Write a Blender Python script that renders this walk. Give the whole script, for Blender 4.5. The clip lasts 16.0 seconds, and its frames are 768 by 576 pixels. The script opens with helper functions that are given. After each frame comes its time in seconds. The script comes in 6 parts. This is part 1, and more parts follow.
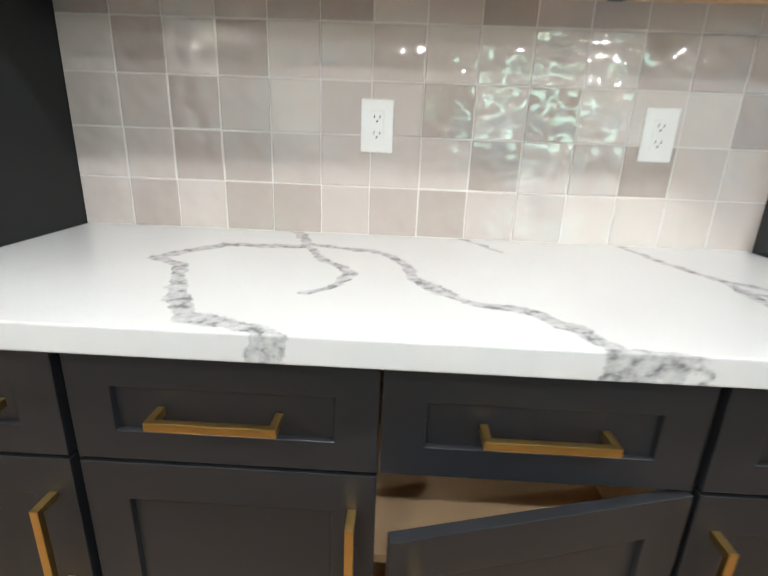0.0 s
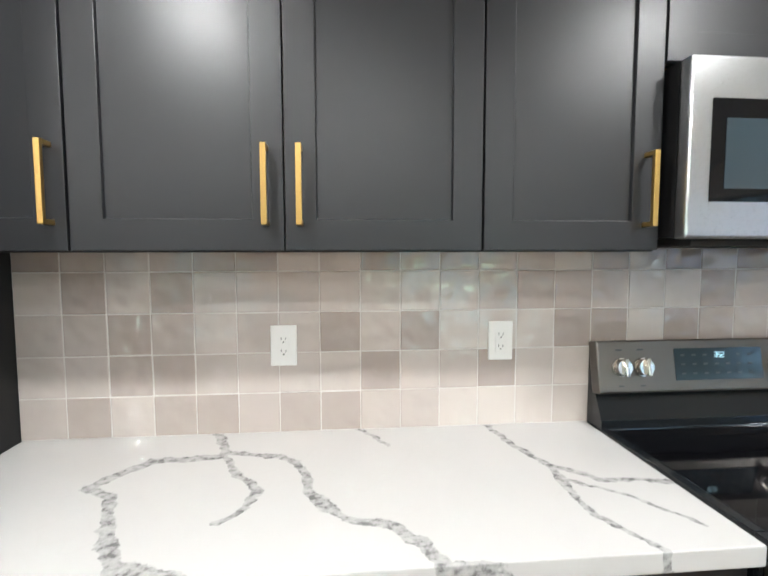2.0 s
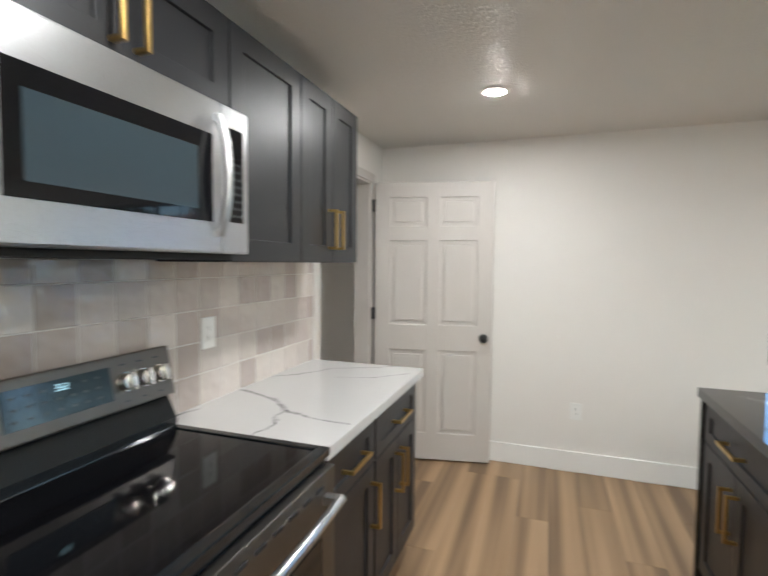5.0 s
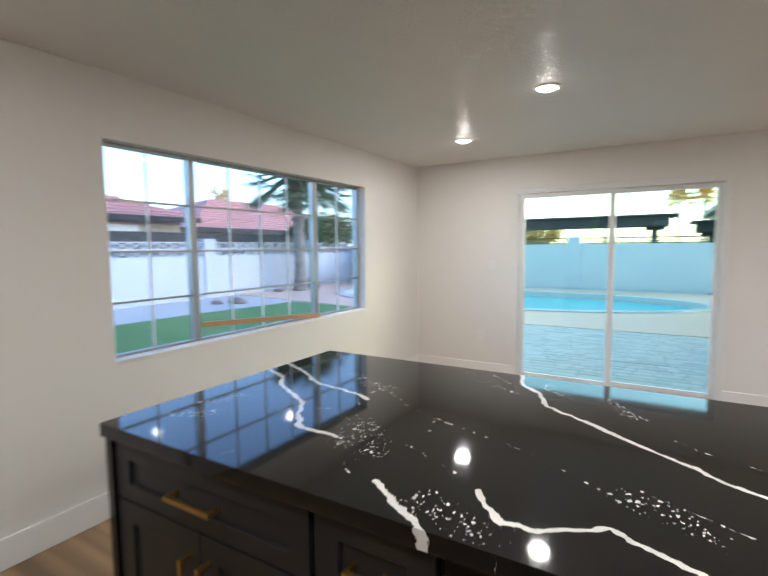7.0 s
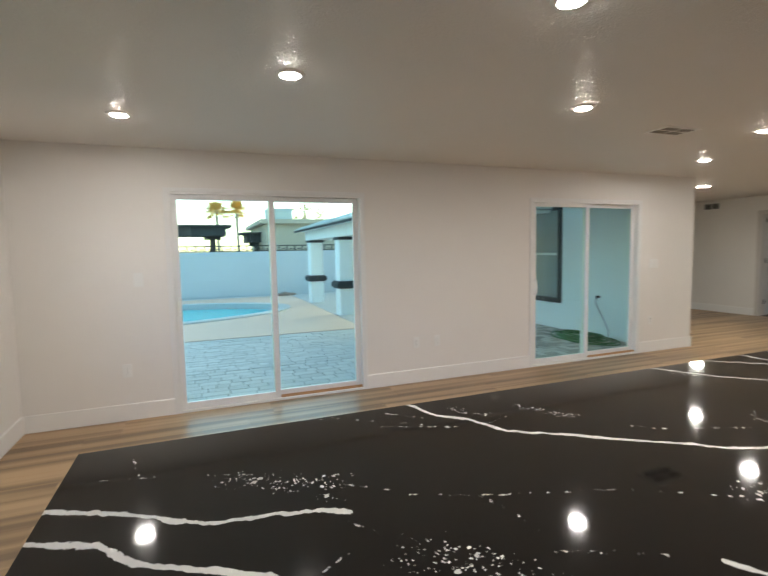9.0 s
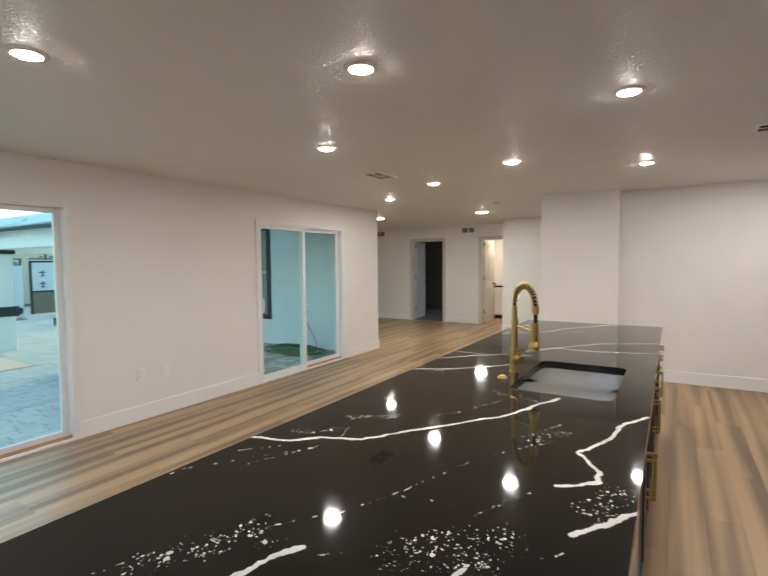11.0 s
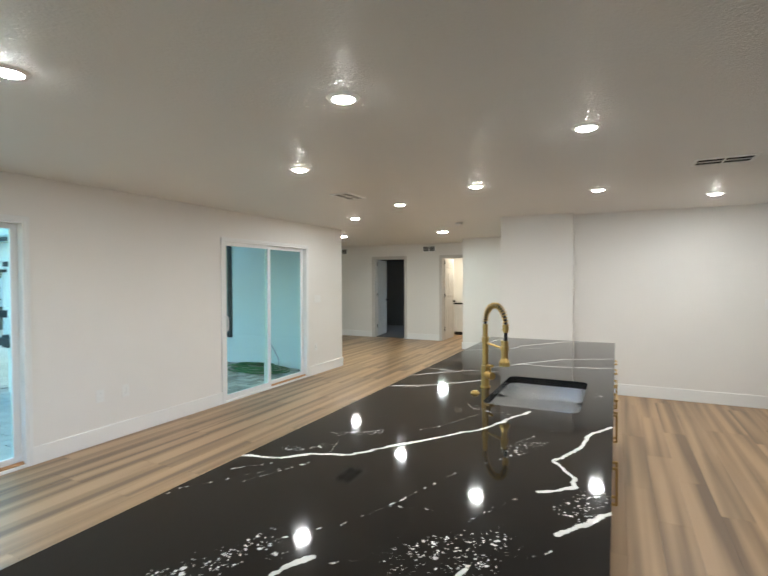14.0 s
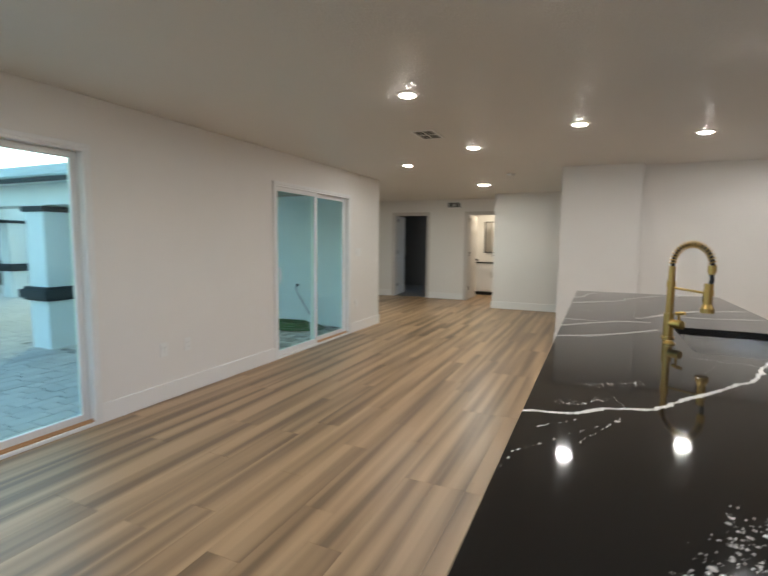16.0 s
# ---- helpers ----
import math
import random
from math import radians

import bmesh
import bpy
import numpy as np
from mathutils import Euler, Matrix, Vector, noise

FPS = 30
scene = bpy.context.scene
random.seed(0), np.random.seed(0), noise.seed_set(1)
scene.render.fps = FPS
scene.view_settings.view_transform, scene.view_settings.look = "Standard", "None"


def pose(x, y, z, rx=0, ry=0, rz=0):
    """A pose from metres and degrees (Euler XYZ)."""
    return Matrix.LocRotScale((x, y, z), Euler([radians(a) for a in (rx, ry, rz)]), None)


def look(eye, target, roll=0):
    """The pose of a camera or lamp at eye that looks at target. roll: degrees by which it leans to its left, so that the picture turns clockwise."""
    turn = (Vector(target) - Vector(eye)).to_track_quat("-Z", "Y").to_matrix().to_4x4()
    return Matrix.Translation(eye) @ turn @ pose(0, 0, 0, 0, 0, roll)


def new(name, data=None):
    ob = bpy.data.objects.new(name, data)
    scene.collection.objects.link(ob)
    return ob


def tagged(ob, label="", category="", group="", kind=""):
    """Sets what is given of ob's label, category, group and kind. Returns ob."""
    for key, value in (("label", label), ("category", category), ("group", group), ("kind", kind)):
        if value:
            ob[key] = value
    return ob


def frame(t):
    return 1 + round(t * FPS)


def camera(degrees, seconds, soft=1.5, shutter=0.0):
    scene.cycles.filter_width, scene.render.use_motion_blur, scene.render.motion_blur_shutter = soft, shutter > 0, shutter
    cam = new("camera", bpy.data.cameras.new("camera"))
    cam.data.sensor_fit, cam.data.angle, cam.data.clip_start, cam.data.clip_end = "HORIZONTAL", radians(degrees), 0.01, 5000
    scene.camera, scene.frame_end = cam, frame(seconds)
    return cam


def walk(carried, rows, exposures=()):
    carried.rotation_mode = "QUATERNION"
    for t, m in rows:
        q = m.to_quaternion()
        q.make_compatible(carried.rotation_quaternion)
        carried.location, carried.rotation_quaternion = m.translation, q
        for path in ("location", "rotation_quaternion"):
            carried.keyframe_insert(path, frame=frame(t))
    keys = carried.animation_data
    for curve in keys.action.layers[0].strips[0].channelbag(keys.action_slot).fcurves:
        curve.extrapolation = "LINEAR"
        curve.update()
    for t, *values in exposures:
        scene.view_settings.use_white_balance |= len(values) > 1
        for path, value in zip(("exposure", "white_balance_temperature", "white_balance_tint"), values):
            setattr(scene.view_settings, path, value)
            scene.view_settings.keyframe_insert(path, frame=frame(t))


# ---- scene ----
cam = camera(78.5, 16.0, shutter=0.4)
PATH = [
    (0, (0.808, -1.192, 1.159), (0.755, 0.709, 0.54), 2.2),
    (0.5, (0.865, -1.311, 1.257), (0.881, 0.615, 0.717), 1.7),
    (1, (0.896, -1.372, 1.342), (0.986, 0.578, 0.904), 1.0),
    (1.5, (0.907, -1.391, 1.409), (1.046, 0.583, 1.116), 0.4),
    (2, (0.914, -1.409, 1.449), (1.096, 0.577, 1.302), -0.1),
    (2.5, (0.927, -1.44, 1.484), (1.217, 0.538, 1.461), 0.0),
    (3, (0.972, -1.463, 1.504), (1.436, 0.482, 1.553), -0.0),
    (3.2, (0.991, -1.465, 1.507), (1.563, 0.451, 1.566), -0.1),
    (5.3, (1.351, -1.185, 1.439), (3.32, -0.862, 1.312), 0.7),
    (5.5, (1.454, -1.148, 1.425), (3.447, -1.047, 1.29), 0.7),
    (6, (1.692, -1.111, 1.417), (3.612, -1.645, 1.254), 0.2),
    (6.5, (1.919, -1.095, 1.428), (3.470, -2.346, 1.251), -0.7),
    (7, (2.228, -1.163, 1.425), (3.252, -2.872, 1.253), -0.6),
    (7.5, (2.547, -1.238, 1.417), (3.034, -3.171, 1.254), -1.0),
    (8, (2.856, -1.327, 1.423), (2.928, -3.320, 1.268), -1.1),
    (8.5, (3.096, -1.477, 1.431), (2.776, -3.446, 1.282), -1.2),
    (9, (3.330, -1.591, 1.436), (2.606, -3.448, 1.275), -1.1),
    (9.5, (3.533, -1.686, 1.433), (2.477, -3.376, 1.268), -0.8),
    (10, (3.634, -1.801, 1.440), (2.289, -3.274, 1.288), -0.6),
    (10.2, (3.666, -1.836, 1.452), (2.232, -3.223, 1.303), -0.7),
    (12.3, (3.854, -1.826, 1.515), (1.951, -2.440, 1.487), -0.2),
    (12.5, (3.857, -1.821, 1.518), (1.945, -2.410, 1.494), -0.3),
    (13, (3.856, -1.827, 1.515), (1.947, -2.424, 1.500), -0.5),
    (13.5, (3.869, -1.848, 1.513), (2.001, -2.563, 1.492), -0.5),
    (14, (3.894, -1.882, 1.508), (2.102, -2.768, 1.467), -0.2),
    (14.5, (3.929, -1.950, 1.485), (2.246, -3.027, 1.411), 0.5),
    (15, (3.965, -2.105, 1.437), (2.376, -3.313, 1.300), 1.2),
    (15.5, (3.962, -2.463, 1.413), (2.351, -3.638, 1.255), 1.6),
    (16, (3.972, -2.842, 1.364), (2.160, -3.664, 1.165), 0.6),
]
EXPOSURES = [(0.0, 4.22, 6250, 7), (2.0, 4.2, 6400, 9), (3.0, 4.24, 6450, 9.5), (5.5, 3.74, 6400, 9), (7.0, 3.35, 6600, 12), (8.0, 3.25, 6850, 14), (8.8, 3.15, 6900, 13), (10.0, 3.2, 6850, 13), (12.5, 3.6, 6750, 10), (13.0, 3.66, 6550, 8.5), (13.5, 3.62, 6350, 7), (14.0, 3.55, 6300, 6.5), (14.5, 3.48, 6400, 7), (15.5, 3.13, 6650, 11), (16.0, 3.05, 6600, 10)]
walk(cam, [(t, look(eye, target, roll)) for t, eye, target, roll in PATH], EXPOSURES)

# ---- world and sun ----
world = bpy.data.worlds.new("sky")
scene.world = world
world.use_nodes = True
wn = world.node_tree.nodes
sky = wn.new("ShaderNodeTexSky")
sky.sky_type, sky.sun_disc = "NISHITA", False
sky.sun_elevation, sky.sun_rotation = radians(20), radians(240)
sky.dust_density, sky.ozone_density = 1.0, 2.6
wn["Background"].inputs["Strength"].default_value = 0.09
world.node_tree.links.new(sky.outputs[0], wn["Background"].inputs["Color"])
sun = new("sun", bpy.data.lights.new("sun", "SUN"))
sun.data.energy, sun.data.angle, sun.data.color = 0.04, radians(14), (1, 0.72, 0.42)
sun.matrix_world = look((-56, -32, 24), (0, 0, 1))

LAMP_WATTS = 0.66
LAMP_COLOUR = (0.97, 0.99, 1.0)

# ---- plan ----
EAST, SOUTH, TOP, CT = 4.735, -6.13, 2.345, 0.915
WEST, WING = -6.845, -3.055
IX0, IX1, IY0, IY1 = -0.83, 3.652, -3.006, -1.89
UP_Y, UP_B, UP_T = -0.312, 1.452, 2.2
OUT = -0.10


# ---- mesh helpers ----
def box(bm, x0, y0, z0, x1, y1, z1, bev=0.0):
    """A box between two corners, with its edges rounded by bev."""
    x0, x1, y0, y1, z0, z1 = min(x0, x1), max(x0, x1), min(y0, y1), max(y0, y1), min(z0, z1), max(z0, z1)
    vs = [bm.verts.new(p) for p in ((x0, y0, z0), (x1, y0, z0), (x1, y1, z0), (x0, y1, z0), (x0, y0, z1), (x1, y0, z1), (x1, y1, z1), (x0, y1, z1))]
    fs = [bm.faces.new([vs[i] for i in f]) for f in ((0, 3, 2, 1), (4, 5, 6, 7), (0, 1, 5, 4), (1, 2, 6, 5), (2, 3, 7, 6), (3, 0, 4, 7))]
    if bev:
        es = list({e for f in fs for e in f.edges})
        bmesh.ops.bevel(bm, geom=es, offset=bev, segments=2, affect="EDGES", profile=0.6)
    return bm


def boxes(*rows, bev=0.0):
    bm = bmesh.new()
    for r in rows:
        box(bm, *r, bev=bev)
    return bm


def cyl(bm, p, q, r, r2=None, n=20):
    """A capped cylinder or cone from p to q."""
    p, q = Vector(p), Vector(q)
    m = Matrix.Translation((p + q) / 2) @ (q - p).to_track_quat("Z", "Y").to_matrix().to_4x4()
    bmesh.ops.create_cone(bm, cap_ends=True, segments=n, radius1=r, radius2=r if r2 is None else r2, depth=(q - p).length, matrix=m)
    return bm


def tube(bm, pts, r, n=12):
    """A round tube along a line of points."""
    pts = [Vector(p) for p in pts]
    rings, side = [], None
    for i, p in enumerate(pts):
        d = (pts[min(i + 1, len(pts) - 1)] - pts[max(i - 1, 0)]).normalized()
        side = d.orthogonal().normalized() if side is None else (side - d * side.dot(d)).normalized()
        up = d.cross(side)
        rings.append([bm.verts.new(p + r * (math.cos(a) * side + math.sin(a) * up)) for a in [2 * math.pi * k / n for k in range(n)]])
    for a, b in zip(rings, rings[1:]):
        for k in range(n):
            bm.faces.new((a[k], a[(k + 1) % n], b[(k + 1) % n], b[k]))
    bm.faces.new(rings[0][::-1]), bm.faces.new(rings[-1])
    return bm


def mesh_of(name, bm, mat, smooth=False):
    me = bpy.data.meshes.new(name)
    bmesh.ops.recalc_face_normals(bm, faces=bm.faces)
    bm.to_mesh(me), bm.free()
    if mat:
        me.materials.append(mat)
    if smooth:
        me.polygons.foreach_set("use_smooth", [True] * len(me.polygons))
        me.set_sharp_from_angle(angle=radians(40))
    return me


BASE = {}


def thing(name, label, category, at=(0, 0, 0), group="", kind=""):
    """An Empty at the thing's base, which carries its parts."""
    ob = new(name)
    ob.location = at
    ob.empty_display_size = 0.1
    BASE[ob.name] = Vector(at)
    return tagged(ob, label, category, group, kind)


def part(name, bm, mat, parent, label="", smooth=False):
    """Links a bmesh, given in world places, as one mesh under a thing or a part."""
    base = BASE[parent.name]
    bmesh.ops.translate(bm, vec=-base, verts=bm.verts)
    ob = new(name, mesh_of(name, bm, mat, smooth))
    ob.parent = parent
    BASE[ob.name] = base
    return tagged(ob, label) if label else ob


def solid(name, bm, mat, label="", category="", group="", kind="", smooth=False):
    """A thing or a piece of the setting that is one mesh."""
    ob = new(name, mesh_of(name, bm, mat, smooth))
    BASE[ob.name] = Vector((0, 0, 0))
    return tagged(ob, label, category, group, kind)


def setting(name, bm, mat, label="", category=""):
    return solid(name, bm, mat, label, category, kind="structure")


# ---- materials ----
def material(name, colour=(0.8, 0.8, 0.8), rough=0.5, metal=0.0, **more):
    m = bpy.data.materials.new(name)
    m.use_nodes = True
    b = m.node_tree.nodes["Principled BSDF"]
    b.inputs["Base Color"].default_value = (*colour, 1)
    b.inputs["Roughness"].default_value, b.inputs["Metallic"].default_value = rough, metal
    for key, value in more.items():
        b.inputs[key.replace("_", " ")].default_value = value
    return m


def node(m, kind, **inputs):
    n = m.node_tree.nodes.new("ShaderNode" + kind)
    for key, value in inputs.items():
        socket = n.inputs[int(key[1:])] if key[0] == "i" and key[1:].isdigit() else n.inputs[key.replace("_", " ")]
        if isinstance(value, bpy.types.NodeSocket):
            m.node_tree.links.new(value, socket)
        else:
            socket.default_value = value
    return n


def maths(m, op, a, b=0.0, clamp=False):
    n = m.node_tree.nodes.new("ShaderNodeMath")
    n.operation, n.use_clamp = op, clamp
    for s, v in zip(n.inputs, (a, b)):
        if isinstance(v, bpy.types.NodeSocket):
            m.node_tree.links.new(v, s)
        else:
            s.default_value = v
    return n.outputs[0]


def vmath(m, op, a, b=(0, 0, 0)):
    n = m.node_tree.nodes.new("ShaderNodeVectorMath")
    n.operation = op
    for s, v in zip(n.inputs, (a, b)):
        if isinstance(v, bpy.types.NodeSocket):
            m.node_tree.links.new(v, s)
        else:
            s.default_value = v
    return n


def place(m, scale=(1, 1, 1)):
    """World position, stretched."""
    return vmath(m, "MULTIPLY", node(m, "NewGeometry").outputs["Position"], scale).outputs[0]


def noise_of(m, vec, scale, detail=4.0, rough=0.55):
    return node(m, "TexNoise", Vector=vec, Scale=scale, Detail=detail, Roughness=rough).outputs["Fac"]


def ramp(m, fac, *stops):
    n = node(m, "ValToRGB", Fac=fac)
    e = n.color_ramp.elements
    while len(e) < len(stops):
        e.new(0.5)
    for k, (p, c) in zip(e, stops):
        k.position, k.color = p, (*c, 1) if len(c) == 3 else c
    return n.outputs["Color"]


def blend(m, fac, a, b, mode="MIX"):
    n = m.node_tree.nodes.new("ShaderNodeMix")
    n.data_type, n.blend_type = "RGBA", mode
    for s, v in ((n.inputs[0], fac), (n.inputs[6], a), (n.inputs[7], b)):
        if isinstance(v, bpy.types.NodeSocket):
            m.node_tree.links.new(v, s)
        else:
            s.default_value = v if isinstance(v, float) else (*v, 1)
    return n.outputs[2]


def wire(m, socket, value):
    m.node_tree.links.new(value, m.node_tree.nodes["Principled BSDF"].inputs[socket])


def bump(m, height, strength=0.2, distance=0.002):
    n = node(m, "Bump", Height=height, Strength=strength, Distance=distance)
    wire(m, "Normal", n.outputs[0])


def painted(name, colour, rough=0.6, grain=180.0, relief=0.15, drift=0.04, distance=0.0015):
    """Rolled or sprayed paint: a faint drift of tone, a fine orange-peel relief."""
    m = material(name, colour, rough)
    p = place(m)
    lo = tuple(c * (1 - drift) for c in colour)
    wire(m, "Base Color", blend(m, noise_of(m, p, 1.3), lo, colour))
    wire(m, "Roughness", maths(m, "ADD", maths(m, "MULTIPLY", noise_of(m, p, 6.0), 0.12), rough - 0.06))
    bump(m, noise_of(m, p, grain, 3.0), relief, distance)
    return m


WALL = painted("wall_paint", (0.80, 0.775, 0.74), 0.55, 160, 0.22)
CEILING = painted("ceiling_paint", (0.76, 0.735, 0.70), 0.46, 80, 0.6, 0.03, 0.005)
TRIM = painted("trim_paint", (0.84, 0.83, 0.81), 0.38, 300, 0.04)
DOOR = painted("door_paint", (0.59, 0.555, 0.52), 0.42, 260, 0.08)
CABINET = painted("cabinet_paint", (0.0150, 0.0160, 0.0188), 0.41, 400, 0.03, 0.25)
CABINET.node_tree.nodes["Principled BSDF"].inputs["Specular IOR Level"].default_value = 0.5
# Cabinet paint again, darker and duller to carry the tall panels' shade.
PANEL = painted("cabinet_paint_shaded", (0.012, 0.0125, 0.0135), 0.5, 400, 0.03, 0.25)
PANEL.node_tree.nodes["Principled BSDF"].inputs["Specular IOR Level"].default_value = 0.25
# Near-black colour supplies the shade inside the fridge bay.
BAY_SHADE = painted("bay_shade", (0.006, 0.006, 0.007), 0.6)
TOE = painted("toe_kick_paint", (0.012, 0.012, 0.013), 0.6)
PLASTIC = painted("white_plastic", (0.82, 0.82, 0.80), 0.32, 300, 0.02)
VINYL = painted("white_vinyl", (0.80, 0.80, 0.79), 0.35, 250, 0.03)
BLACK = material("black_metal", (0.012, 0.012, 0.013), 0.4, 0.0)
SLOT = material("slot_black", (0.01, 0.01, 0.01), 0.8)
CHROME = material("polished_nickel", (0.75, 0.72, 0.67), 0.15, 1.0)
RUBBER = painted("black_hose", (0.01, 0.01, 0.01), 0.5)
GLOSS = material("black_glass", (0.004, 0.004, 0.005), 0.05, Specular_IOR_Level=0.32)
GLOSSY_ENAMEL = material("black_enamel", (0.01, 0.012, 0.014), 0.12)


def brushed(name, colour, rough, axis):
    m = material(name, colour, rough, 1.0)
    n = noise_of(m, place(m, axis), 260.0, 2.0)
    wire(m, "Roughness", maths(m, "ADD", maths(m, "MULTIPLY", n, 0.05), rough - 0.025))
    wire(m, "Base Color", blend(m, n, tuple(c * 0.97 for c in colour), colour))
    return m


BRASS = brushed("brushed_brass", (0.62, 0.41, 0.14), 0.3, (3, 3, 0.6))
STEEL = brushed("brushed_steel", (0.56, 0.57, 0.58), 0.28, (0.4, 6, 6))
SINK = brushed("sink_steel", (0.76, 0.75, 0.735), 0.24, (0.12, 0.12, 0.01))
GREY_STEEL = brushed("dark_stainless", (0.17, 0.158, 0.145), 0.4, (0.4, 6, 6))
ALU = brushed("grey_aluminium", (0.42, 0.42, 0.41), 0.45, (4, 0.4, 4))


def glass(name, tint=(1, 1, 1)):
    m = bpy.data.materials.new(name)
    m.use_nodes = True
    t = m.node_tree
    t.nodes.clear()
    out = t.nodes.new("ShaderNodeOutputMaterial")
    mix = node(m, "MixShader")
    clear, gloss = node(m, "BsdfTransparent", Color=(*tint, 1)), node(m, "BsdfGlossy", Roughness=0.01)
    for a, b in ((maths(m, "ADD", maths(m, "MULTIPLY", maths(m, "POWER", node(m, "LayerWeight", Blend=0.5).outputs["Facing"], 5.0), 0.9), 0.04), mix.inputs[0]), (clear.outputs[0], mix.inputs[1]), (gloss.outputs[0], mix.inputs[2]), (mix.outputs[0], out.inputs[0])):
        t.links.new(a, b)
    return m


PANE = glass("window_glass", (0.76, 0.82, 0.89))
DOOR_PANE = glass("patio_door_glass", (0.86, 1.0, 0.90))
MIRROR = material("mirror", (0.9, 0.9, 0.9), 0.02, 1.0)


def glow(name, colour, strength):
    m = material(name, colour, 0.5)
    b = m.node_tree.nodes["Principled BSDF"]
    b.inputs["Emission Color"].default_value, b.inputs["Emission Strength"].default_value = (*colour, 1), strength
    return m


LENS = glow("lamp_lens", (1.0, 0.97, 0.92), 21.0)
DISPLAY = material("display_glass", (0.03, 0.045, 0.055), 0.08)
DIGITS = glow("clock_digits", (0.55, 0.85, 0.95), 0.05)
PRINT = material("panel_print", (0.045, 0.05, 0.055), 0.5)


def near_line(m, pos, lines):
    """Distance to the nearest of some broken lines in plan, each divided by its width."""
    best = None
    for width, pts in lines:
        for a, b in zip(pts, pts[1:]):
            a, b = Vector((*a, 0)), Vector((*b, 0))
            ab = b - a
            pa = vmath(m, "SUBTRACT", pos, a).outputs[0]
            along = maths(m, "MULTIPLY", vmath(m, "DOT_PRODUCT", pa, ab / ab.length_squared).outputs["Value"], 1.0, True)
            n = vmath(m, "SCALE", ab)
            m.node_tree.links.new(along, n.inputs["Scale"])
            d = maths(m, "DIVIDE", vmath(m, "LENGTH", vmath(m, "SUBTRACT", pa, n.outputs[0]).outputs[0]).outputs["Value"], width)
            best = d if best is None else maths(m, "MINIMUM", best, d)
    return best


def flat_place(m, wobble, scale):
    """World position in plan, shaken so that lines across it run ragged."""
    p = node(m, "NewGeometry").outputs["Position"]
    shake = node(m, "TexNoise", Vector=p, Scale=scale, Detail=4.0, Roughness=0.65).outputs["Color"]
    shake = vmath(m, "MULTIPLY", vmath(m, "SUBTRACT", shake, (0.5, 0.5, 0.5)).outputs[0], (wobble, wobble, 0)).outputs[0]
    return vmath(m, "MULTIPLY", vmath(m, "ADD", p, shake).outputs[0], (1, 1, 0)).outputs[0]


WHITE_VEINS = [
    (0.017, [(0.54, 0.0), (0.60, -0.14), (0.60, -0.17), (0.43, -0.185), (0.375, -0.243), (0.334, -0.314), (0.405, -0.355), (0.458, -0.494), (0.526, -0.61), (0.626, -0.637), (0.665, -0.67)]),
    (0.017, [(0.61, -0.15), (0.753, -0.186), (0.817, -0.258), (0.843, -0.391), (0.918, -0.492), (1.005, -0.525), (1.062, -0.589), (1.084, -0.657), (1.21, -0.671)]),
    (0.012, [(0.613, -0.185), (0.681, -0.307), (0.724, -0.361), (0.712, -0.44), (0.662, -0.487)]),
    (0.009, [(0.962, 0.0), (1.046, -0.146)]),
    (0.011, [(1.359, 0.0), (1.391, -0.192), (1.436, -0.306), (1.522, -0.38), (1.69, -0.414)]),
    (0.011, [(1.436, -0.306), (1.421, -0.48), (1.439, -0.559), (1.478, -0.621), (1.496, -0.68)]),
    (0.006, [(1.445, -0.388), (1.536, -0.453), (1.576, -0.509), (1.621, -0.588)]),
    (0.008, [(2.46, 0.0), (2.57, -0.02), (2.625, -0.042)]),
    (0.011, [(2.9, 0.0), (2.823, -0.233), (2.718, -0.344), (2.676, -0.476), (2.66, -0.62)]),
    (0.008, [(2.46, -0.38), (2.578, -0.39), (2.649, -0.337), (2.71, -0.35)]),
    (0.007, [(3.13, 0.0), (3.229, -0.113), (3.4, -0.214), (3.576, -0.532)]),
    (0.005, [(3.235, -0.304), (3.288, -0.472), (3.437, -0.608)]),
]
